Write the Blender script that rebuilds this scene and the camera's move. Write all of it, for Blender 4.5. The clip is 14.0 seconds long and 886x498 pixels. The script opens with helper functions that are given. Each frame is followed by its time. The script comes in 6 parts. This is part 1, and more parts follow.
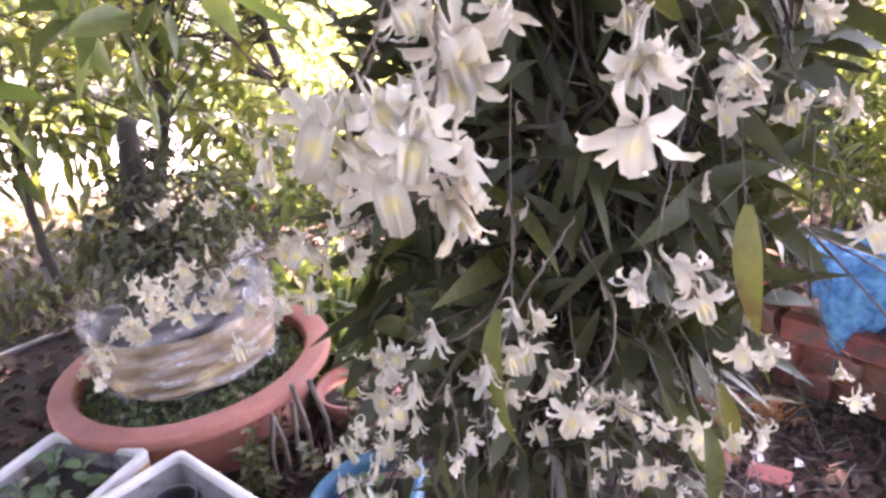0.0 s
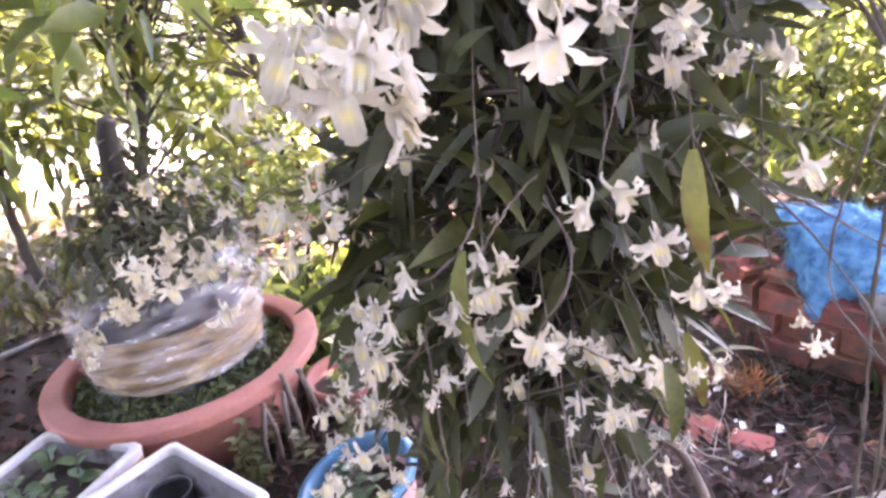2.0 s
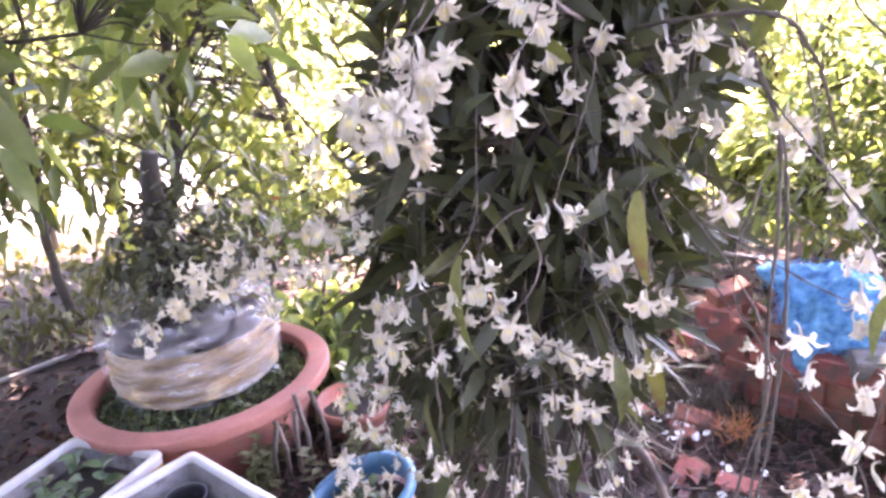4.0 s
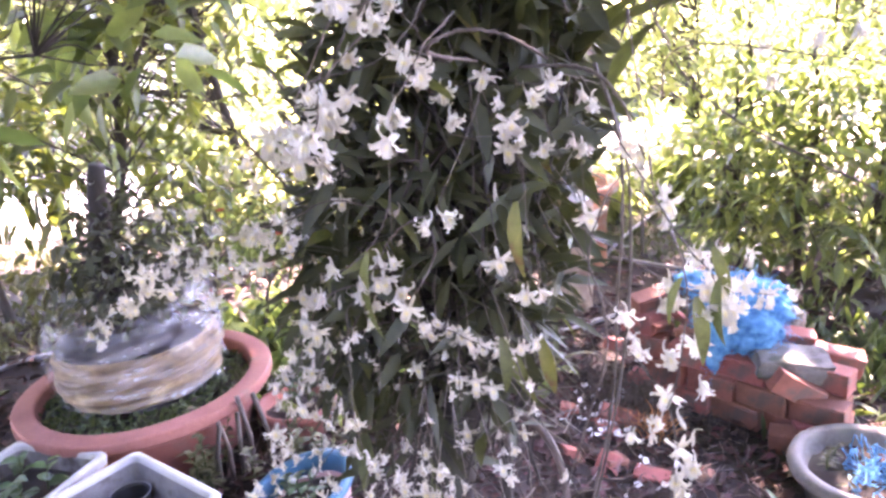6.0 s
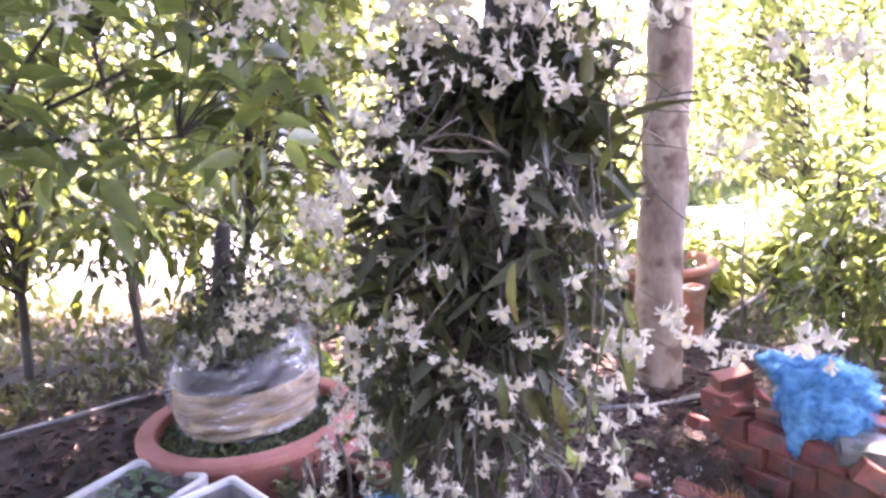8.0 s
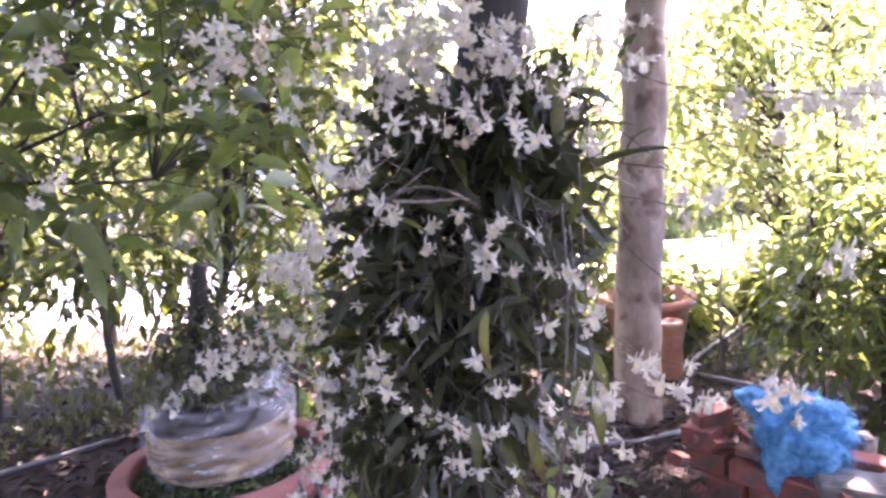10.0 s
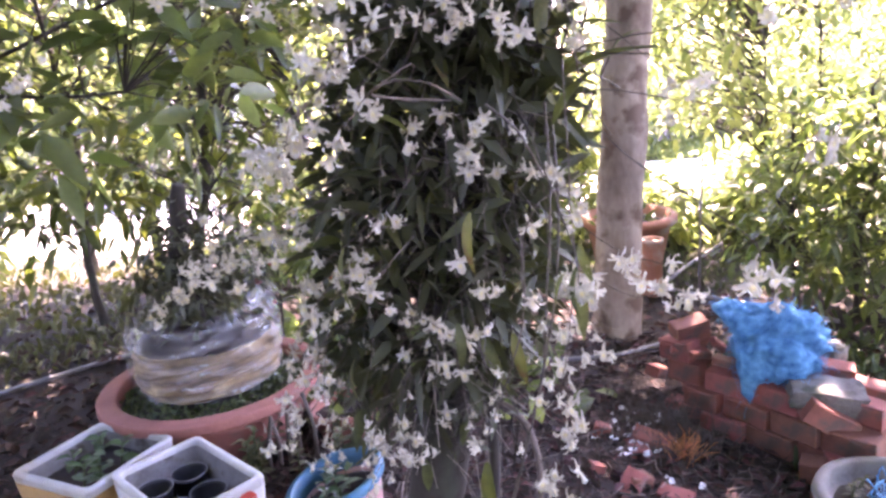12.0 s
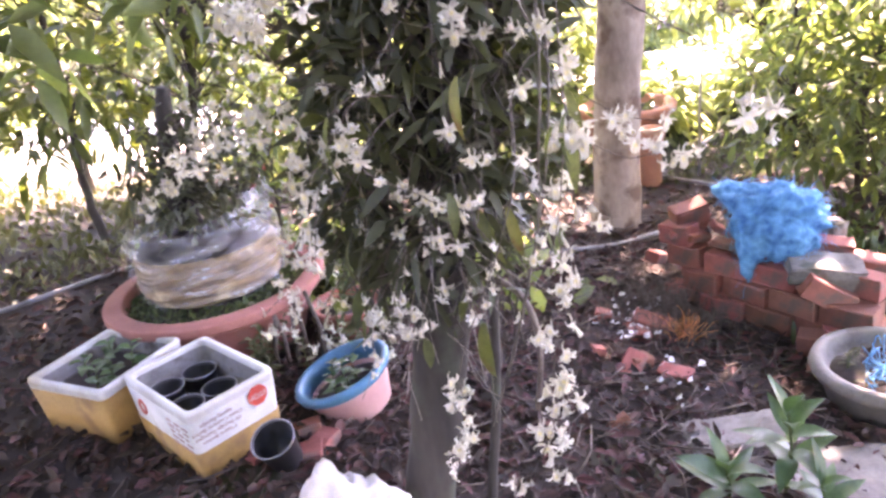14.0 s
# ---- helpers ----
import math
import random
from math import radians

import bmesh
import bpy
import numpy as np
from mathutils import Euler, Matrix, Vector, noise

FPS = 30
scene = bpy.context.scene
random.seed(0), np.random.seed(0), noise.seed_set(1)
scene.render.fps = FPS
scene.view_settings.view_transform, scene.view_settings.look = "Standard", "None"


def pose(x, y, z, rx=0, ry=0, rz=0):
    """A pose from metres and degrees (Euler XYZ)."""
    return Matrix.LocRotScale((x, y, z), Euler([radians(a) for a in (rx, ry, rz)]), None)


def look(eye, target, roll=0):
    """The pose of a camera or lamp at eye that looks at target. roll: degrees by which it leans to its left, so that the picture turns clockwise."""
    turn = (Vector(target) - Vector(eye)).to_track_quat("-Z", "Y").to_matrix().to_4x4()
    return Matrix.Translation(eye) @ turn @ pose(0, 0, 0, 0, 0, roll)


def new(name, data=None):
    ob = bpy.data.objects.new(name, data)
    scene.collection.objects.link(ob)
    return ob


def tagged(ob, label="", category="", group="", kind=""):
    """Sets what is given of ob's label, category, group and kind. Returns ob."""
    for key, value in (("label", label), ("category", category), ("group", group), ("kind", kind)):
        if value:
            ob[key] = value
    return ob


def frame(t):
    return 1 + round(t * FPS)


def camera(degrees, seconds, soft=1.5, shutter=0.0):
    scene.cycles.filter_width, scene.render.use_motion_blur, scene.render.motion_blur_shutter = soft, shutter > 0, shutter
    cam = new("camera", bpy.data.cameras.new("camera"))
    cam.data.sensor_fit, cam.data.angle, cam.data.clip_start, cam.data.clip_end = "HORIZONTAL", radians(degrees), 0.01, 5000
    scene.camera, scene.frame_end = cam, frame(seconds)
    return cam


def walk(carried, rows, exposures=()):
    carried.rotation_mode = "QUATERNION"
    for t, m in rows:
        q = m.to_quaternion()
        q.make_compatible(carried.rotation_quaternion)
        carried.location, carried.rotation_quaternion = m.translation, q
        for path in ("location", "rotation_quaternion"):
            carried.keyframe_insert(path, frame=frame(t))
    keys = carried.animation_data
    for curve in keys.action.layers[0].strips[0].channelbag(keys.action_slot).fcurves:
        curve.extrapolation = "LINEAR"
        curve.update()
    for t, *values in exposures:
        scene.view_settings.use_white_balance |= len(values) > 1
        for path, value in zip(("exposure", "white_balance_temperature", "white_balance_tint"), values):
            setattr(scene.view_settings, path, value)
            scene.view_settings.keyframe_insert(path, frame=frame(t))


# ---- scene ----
cam = camera(63.5, 14.0, soft=2.9)
PATH = [
    (0, (0.156, 0.227, 1.46), (0.033, 2.081, 0.721), -6.9),
    (0.5, (0.163, 0.224, 1.46), (0.014, 2.074, 0.716), -8.0),
    (1, (0.164, 0.216, 1.467), (0.009, 2.071, 0.736), -8.6),
    (1.5, (0.16, 0.192, 1.458), (0.05, 2.052, 0.732), -8.4),
    (2, (0.166, 0.185, 1.443), (0.08, 2.035, 0.687), -8.9),
    (4.3, (0.181, -0.014, 1.476), (0.092, 1.888, 0.863), -5.8),
    (4.5, (0.186, -0.035, 1.48), (0.126, 1.869, 0.869), -5.1),
    (5, (0.205, -0.067, 1.482), (0.251, 1.831, 0.852), -4.0),
    (5.5, (0.216, -0.101, 1.49), (0.252, 1.81, 0.902), -4.7),
    (6, (0.223, -0.124, 1.495), (0.265, 1.783, 0.892), -5.0),
    (6.5, (0.266, -0.166, 1.494), (0.194, 1.748, 0.921), -6.1),
    (7, (0.339, -0.242, 1.497), (0.126, 1.684, 1.001), -4.7),
    (7.5, (0.354, -0.302, 1.501), (0.047, 1.62, 1.04), -4.7),
    (8, (0.371, -0.336, 1.516), (0.097, 1.608, 1.134), -4.4),
    (8.5, (0.379, -0.33, 1.525), (0.136, 1.628, 1.201), -3.9),
    (10.8, (0.39, -0.331, 1.54), (0.187, 1.636, 1.244), -4.8),
    (11, (0.391, -0.334, 1.536), (0.195, 1.632, 1.226), -4.8),
    (11.5, (0.386, -0.333, 1.52), (0.192, 1.616, 1.117), -5.0),
    (12, (0.382, -0.33, 1.501), (0.2, 1.598, 1.001), -5.0),
    (12.5, (0.379, -0.333, 1.484), (0.193, 1.572, 0.903), -4.8),
    (13, (0.377, -0.339, 1.468), (0.202, 1.562, 0.874), -5.3),
    (13.5, (0.379, -0.335, 1.454), (0.213, 1.544, 0.789), -6.0),
    (14, (0.39, -0.328, 1.44), (0.185, 1.518, 0.7), -8.0),
]
walk(cam, [(t, look(eye, target, roll)) for t, eye, target, roll in PATH], [(0, 5.12, 7350, 49), (2, 5.35, 7250, 49), (5, 5.36, 6650, 53), (7.5, 5.15, 6550, 53), (11, 4.5, 6350, 52), (14, 5.15, 7050, 48)])


# ---- light ----
SUN_AZ, SUN_EL = radians(28), radians(52)
world = bpy.data.worlds.new("sky")
scene.world = world
world.use_nodes = True
wn = world.node_tree.nodes
sky = wn.new("ShaderNodeTexSky")
sky.sky_type, sky.sun_disc = "NISHITA", False
sky.sun_elevation, sky.sun_rotation = SUN_EL, SUN_AZ
wn["Background"].inputs[1].default_value = 0.15
world.node_tree.links.new(sky.outputs[0], wn["Background"].inputs[0])
sun = new("sun", bpy.data.lights.new("sun", "SUN"))
sun.data.energy, sun.data.angle, sun.data.color = 5.0, radians(0.6), (1.0, 0.9, 0.72)
sun_way = Vector((math.sin(SUN_AZ) * math.cos(SUN_EL), math.cos(SUN_AZ) * math.cos(SUN_EL), math.sin(SUN_EL)))
sun.matrix_world = look(sun_way * 30, (0, 0, 0))


# ---- materials ----
def material(name, low, high, rough=0.6, scale=12.0, bump=0.15, fine=90.0, metal=0.0, veins=0.0, through_light=0.0, through_tint=None,
             island=0.0, piece=0.0, spots=None, spot_scale=5.0, spot_level=0.6, alpha=None, stretch=(1, 1, 1), sheen=0.5):
    m = bpy.data.materials.new(name)
    m.use_nodes = True
    t = m.node_tree
    n, link = t.nodes, t.links.new
    b = n["Principled BSDF"]
    b.inputs["Roughness"].default_value, b.inputs["Metallic"].default_value = rough, metal
    b.inputs["Specular IOR Level"].default_value = sheen
    co = n.new("ShaderNodeTexCoord")
    mp = n.new("ShaderNodeMapping")
    mp.inputs["Scale"].default_value = stretch
    link(co.outputs["Object"], mp.inputs[0])
    big, small = n.new("ShaderNodeTexNoise"), n.new("ShaderNodeTexNoise")
    big.inputs["Scale"].default_value, small.inputs["Scale"].default_value = scale, fine
    big.inputs["Detail"].default_value = 5
    link(mp.outputs[0], big.inputs[0]), link(mp.outputs[0], small.inputs[0])
    add = n.new("ShaderNodeMath")
    add.operation = "MULTIPLY_ADD"
    add.inputs[1].default_value = 0.35
    link(small.outputs[0], add.inputs[0])
    link(big.outputs[0], add.inputs[2])
    ramp = n.new("ShaderNodeValToRGB")
    ramp.color_ramp.elements[0].position, ramp.color_ramp.elements[1].position = 0.45, 0.95
    ramp.color_ramp.elements[0].color, ramp.color_ramp.elements[1].color = (*low, 1), (*high, 1)
    link(add.outputs[0], ramp.inputs[0])
    colour = ramp.outputs[0]
    if spots:
        sp, mx, cr = n.new("ShaderNodeTexNoise"), n.new("ShaderNodeMix"), n.new("ShaderNodeValToRGB")
        sp.inputs["Scale"].default_value, sp.inputs["Detail"].default_value = spot_scale, 6
        cr.color_ramp.elements[0].position, cr.color_ramp.elements[1].position = spot_level - 0.04, spot_level + 0.06
        mx.data_type = "RGBA"
        mx.inputs["B"].default_value = (*spots, 1)
        link(co.outputs["Object"], sp.inputs[0]), link(sp.outputs[0], cr.inputs[0])
        link(cr.outputs[0], mx.inputs["Factor"]), link(colour, mx.inputs["A"])
        colour = mx.outputs["Result"]
    if veins:
        wave, vein = n.new("ShaderNodeTexWave"), n.new("ShaderNodeMix")
        wave.inputs["Scale"].default_value, wave.inputs["Distortion"].default_value = veins, 1.5
        vein.data_type, vein.blend_type = "RGBA", "MULTIPLY"
        vein.inputs["B"].default_value = (0.62, 0.66, 0.6, 1)
        link(co.outputs["Object"], wave.inputs[0]), link(wave.outputs["Fac"], vein.inputs["Factor"]), link(colour, vein.inputs["A"])
        colour = vein.outputs["Result"]
    if island or piece:
        geo = n.new("ShaderNodeNewGeometry") if island else n.new("ShaderNodeObjectInfo")
        out = geo.outputs["Random Per Island"] if island else geo.outputs["Random"]
        hsv, mr, mh = n.new("ShaderNodeHueSaturation"), n.new("ShaderNodeMapRange"), n.new("ShaderNodeMapRange")
        k = island or piece
        mr.inputs["To Min"].default_value, mr.inputs["To Max"].default_value = 1 - k, 1 + k
        mh.inputs["To Min"].default_value, mh.inputs["To Max"].default_value = 0.5 + 0.06 * k, 0.5 - 0.05 * k
        link(out, mr.inputs[0]), link(out, mh.inputs[0])
        link(mr.outputs[0], hsv.inputs["Value"]), link(mh.outputs[0], hsv.inputs["Hue"]), link(colour, hsv.inputs["Color"])
        colour = hsv.outputs[0]
    link(colour, b.inputs["Base Color"])
    bp = n.new("ShaderNodeBump")
    bp.inputs["Strength"].default_value, bp.inputs["Distance"].default_value = bump, 0.004
    link(add.outputs[0], bp.inputs["Height"]), link(bp.outputs[0], b.inputs["Normal"])
    if alpha is not None:
        al = n.new("ShaderNodeMapRange")
        al.inputs["From Min"].default_value, al.inputs["From Max"].default_value = 0.55, 0.85
        al.inputs["To Min"].default_value, al.inputs["To Max"].default_value = alpha
        link(add.outputs[0], al.inputs[0]), link(al.outputs[0], b.inputs["Alpha"])
    if through_light:
        tr, mix = n.new("ShaderNodeBsdfTranslucent"), n.new("ShaderNodeMixShader")
        tint = n.new("ShaderNodeMix")
        tint.data_type, tint.blend_type = "RGBA", "MULTIPLY"
        tint.inputs["Factor"].default_value = 1.0
        tint.inputs["B"].default_value = (*(through_tint or (1, 1, 1)), 1)
        link(colour, tint.inputs["A"]), link(tint.outputs["Result"], tr.inputs[0])
        mix.inputs[0].default_value = through_light
        link(b.outputs[0], mix.inputs[1]), link(tr.outputs[0], mix.inputs[2])
        link(mix.outputs[0], n["Material Output"].inputs[0])
    return m


GREEN = (2.05, 2.15, 1.0)
M_SOIL = material("soil", (0.010, 0.006, 0.0045), (0.033, 0.020, 0.014), 0.95, 5, 0.6, 60, spots=(0.032, 0.035, 0.016), spot_scale=2.2, spot_level=0.62)
M_PETAL = material("petal", (0.57, 0.525, 0.435), (0.72, 0.685, 0.60), 0.6, 30, 0.1, 200, through_light=0.46, through_tint=(1.0, 0.98, 0.9), piece=0.06)


def lip_material():
    """White lip with a soft yellow blotch in the throat."""
    m = material("lip", (0.57, 0.525, 0.435), (0.72, 0.685, 0.60), 0.6, 30, 0.1, 200, through_light=0.46, through_tint=(1.0, 0.98, 0.9))
    n, link = m.node_tree.nodes, m.node_tree.links.new
    co, dist, ramp, mix = n.new("ShaderNodeTexCoord"), n.new("ShaderNodeVectorMath"), n.new("ShaderNodeMapRange"), n.new("ShaderNodeMix")
    dist.operation = "DISTANCE"
    dist.inputs[1].default_value = (0, -0.0065, -0.0045)
    ramp.inputs["From Min"].default_value, ramp.inputs["From Max"].default_value = 0.0022, 0.0052
    ramp.inputs["To Min"].default_value, ramp.inputs["To Max"].default_value = 1, 0
    mix.data_type = "RGBA"
    mix.inputs["B"].default_value = (0.84, 0.70, 0.24, 1)
    bsdf = n["Principled BSDF"]
    old = bsdf.inputs["Base Color"].links[0].from_socket
    link(co.outputs["Object"], dist.inputs[0]), link(dist.outputs["Value"], ramp.inputs[0]), link(ramp.outputs[0], mix.inputs["Factor"])
    link(old, mix.inputs["A"]), link(mix.outputs["Result"], bsdf.inputs["Base Color"])
    return m


M_LIP = lip_material()
M_ORCHID_LEAF = material("orchid_leaf", (0.044, 0.046, 0.019), (0.086, 0.090, 0.034), 0.55, 14, 0.15, 120, through_light=0.14, through_tint=GREEN, piece=0.4)
M_LANCE = material("lance_leaf", (0.050, 0.056, 0.020), (0.105, 0.114, 0.040), 0.52, 40, 0.3, 160, through_light=0.3, through_tint=GREEN, piece=0.3, spots=(0.09, 0.07, 0.025), spot_scale=30, spot_level=0.66)
M_OLD_LANCE = material("old_lance_leaf", (0.075, 0.085, 0.022), (0.15, 0.145, 0.038), 0.55, 40, 0.3, 160, through_light=0.25, through_tint=(1.4, 1.4, 0.6), piece=0.3, spots=(0.10, 0.06, 0.025), spot_scale=26, spot_level=0.58)
# dead wood, its brown deepened to stand for shade within the clump
M_SHADED_DEAD = material("dead_cane", (0.018, 0.014, 0.011), (0.07, 0.055, 0.042), 0.85, 40, 0.4, 200, island=0.4)
# beige of old petals, dimmed further for flowers that hang in shade
M_SHADED_WITHER = material("withered_petal", (0.26, 0.215, 0.15), (0.44, 0.385, 0.30), 0.75, 40, 0.3, 220, through_light=0.25, piece=0.25)
M_CANE = material("cane", (0.036, 0.027, 0.019), (0.13, 0.10, 0.075), 0.7, 40, 0.4, 200, piece=0.3)
M_ROOT = material("aerial_root", (0.11, 0.095, 0.075), (0.24, 0.21, 0.17), 0.8, 40, 0.3, 200, island=0.4)
M_BARK = material("dark_bark", (0.012, 0.0095, 0.0075), (0.055, 0.045, 0.035), 0.9, 9, 0.9, 60, stretch=(1, 1, 0.3), spots=(0.045, 0.048, 0.032), spot_scale=9)
M_PALE_BARK = material("pale_bark", (0.17, 0.12, 0.085), (0.42, 0.34, 0.26), 0.85, 6, 0.6, 40, stretch=(1, 1, 0.5), spots=(0.14, 0.09, 0.06), spot_scale=7, spot_level=0.55)
M_DARK_LEAF = material("glossy_leaf", (0.044, 0.060, 0.020), (0.085, 0.112, 0.036), 0.36, 10, 0.1, 60, through_light=0.4, through_tint=(2.6, 2.4, 1.0), island=0.45)
M_LIME_LEAF = material("lime_leaf", (0.10, 0.12, 0.045), (0.16, 0.19, 0.07), 0.5, 10, 0.1, 60, through_light=0.6, through_tint=(2.45, 2.45, 2.0), island=0.4)
M_SHRUB_LEAF = material("shrub_leaf", (0.06, 0.08, 0.036), (0.115, 0.145, 0.064), 0.40, 10, 0.1, 60, through_light=0.5, through_tint=GREEN, island=0.45)
M_NEAR_LEAF = material("near_leaf", (0.030, 0.062, 0.030), (0.065, 0.115, 0.052), 0.4, 18, 0.12, 130, through_light=0.25, through_tint=GREEN, piece=0.25)
M_GRASS = material("grass_blade", (0.035, 0.055, 0.018), (0.075, 0.10, 0.035), 0.6, 5, 0.1, 60, through_light=0.2, through_tint=GREEN, island=0.4)
M_LITTER = material("dry_leaf", (0.019, 0.009, 0.006), (0.074, 0.034, 0.022), 0.8, 20, 0.3, 120, island=0.7)
M_CLAY = material("terracotta", (0.21, 0.072, 0.054), (0.32, 0.125, 0.097), 0.75, 7, 0.25, 80, spots=(0.20, 0.11, 0.085), spot_scale=6, spot_level=0.62)
M_CLAY_FAR = material("old_terracotta", (0.30, 0.13, 0.08), (0.46, 0.22, 0.14), 0.8, 7, 0.25, 80, spots=(0.38, 0.30, 0.24), spot_scale=5)
M_BRICK = material("brick_clay", (0.15, 0.048, 0.033), (0.28, 0.10, 0.068), 0.85, 9, 0.5, 90, piece=0.25, spots=(0.11, 0.07, 0.054), spot_scale=8, spot_level=0.58)
M_CONCRETE = material("concrete", (0.095, 0.083, 0.07), (0.22, 0.20, 0.175), 0.9, 8, 0.5, 90, spots=(0.12, 0.115, 0.09), spot_scale=6)
M_STONE = material("old_mortar", (0.06, 0.055, 0.048), (0.19, 0.175, 0.155), 0.9, 12, 0.8, 90, spots=(0.05, 0.055, 0.035), spot_scale=8)
M_ROAD = material("concrete_road", (0.30, 0.28, 0.26), (0.44, 0.41, 0.38), 0.9, 1.2, 0.2, 30)
M_FOAM = material("white_foam", (0.32, 0.31, 0.295), (0.54, 0.53, 0.52), 0.75, 7, 0.3, 260, spots=(0.34, 0.30, 0.25), spot_scale=6, spot_level=0.58)
# grey holds both dirt and the shade inside the deep boxes
M_SHADED_DIRTY_FOAM = material("soiled_foam", (0.10, 0.09, 0.085), (0.30, 0.285, 0.28), 0.85, 9, 0.3, 200, spots=(0.07, 0.055, 0.045), spot_scale=9, spot_level=0.55)
M_TAN = material("tan_carton", (0.23, 0.125, 0.032), (0.37, 0.22, 0.065), 0.75, 5, 0.1, 90, spots=(0.17, 0.09, 0.035), spot_scale=6, spot_level=0.58)
M_BLACK = material("black_plastic", (0.012, 0.012, 0.014), (0.035, 0.035, 0.04), 0.4, 12, 0.05, 90)
M_BLUE = material("blue_plastic", (0.025, 0.11, 0.18), (0.05, 0.18, 0.28), 0.45, 8, 0.08, 90, spots=(0.14, 0.22, 0.28), spot_scale=9, spot_level=0.63)
M_PINK = material("pink_plastic", (0.48, 0.26, 0.24), (0.60, 0.36, 0.33), 0.45, 8, 0.05, 90, spots=(0.4, 0.28, 0.24), spot_scale=9)
M_NET = material("blue_net", (0.015, 0.14, 0.33), (0.16, 0.50, 0.76), 0.8, 32, 1.0, 220, through_light=0.3, stretch=(1, 1, 1))
M_FILM = material("clear_wrap", (0.38, 0.38, 0.39), (0.66, 0.66, 0.66), 0.16, 16, 1.0, 75, stretch=(0.55, 0.55, 2.6), alpha=(0.0, 0.42), sheen=1.0)
M_BALL = material("root_ball", (0.05, 0.034, 0.02), (0.30, 0.20, 0.10), 0.85, 12, 0.8, 70, stretch=(0.6, 0.6, 1.8), spots=(0.50, 0.39, 0.22), spot_scale=5, spot_level=0.585)
M_SACK = material("woven_sack", (0.46, 0.39, 0.37), (0.64, 0.57, 0.55), 0.55, 8, 0.3, 240)
M_RED = material("red_paint", (0.32, 0.035, 0.022), (0.46, 0.06, 0.036), 0.5, 12, 0.05, 90)
M_INK = material("dark_ink", (0.16, 0.075, 0.07), (0.26, 0.14, 0.13), 0.6, 12, 0.05, 90)
M_PIPE = material("grey_pipe", (0.15, 0.147, 0.15), (0.26, 0.253, 0.26), 0.45, 8, 0.1, 90)
M_BAMBOO = material("painted_pole", (0.30, 0.36, 0.06), (0.52, 0.56, 0.12), 0.5, 5, 0.1, 60, spots=(0.16, 0.20, 0.06), spot_scale=4)
M_WIRE = material("fence_wire", (0.25, 0.24, 0.23), (0.4, 0.39, 0.37), 0.5, 30, 0.1, 90, metal=0.6)
M_PAPER = material("torn_white_plastic", (0.48, 0.47, 0.47), (0.68, 0.67, 0.67), 0.3, 15, 0.3, 90, island=0.1)
M_HUSK = material("dry_husk", (0.36, 0.14, 0.05), (0.62, 0.30, 0.13), 0.8, 20, 0.4, 160, through_light=0.3, island=0.3)
M_WALL = material("whitewash", (0.62, 0.56, 0.52), (0.78, 0.74, 0.70), 0.9, 1.5, 0.1, 40)


# ---- mesh tools ----
rng = np.random.default_rng(7)


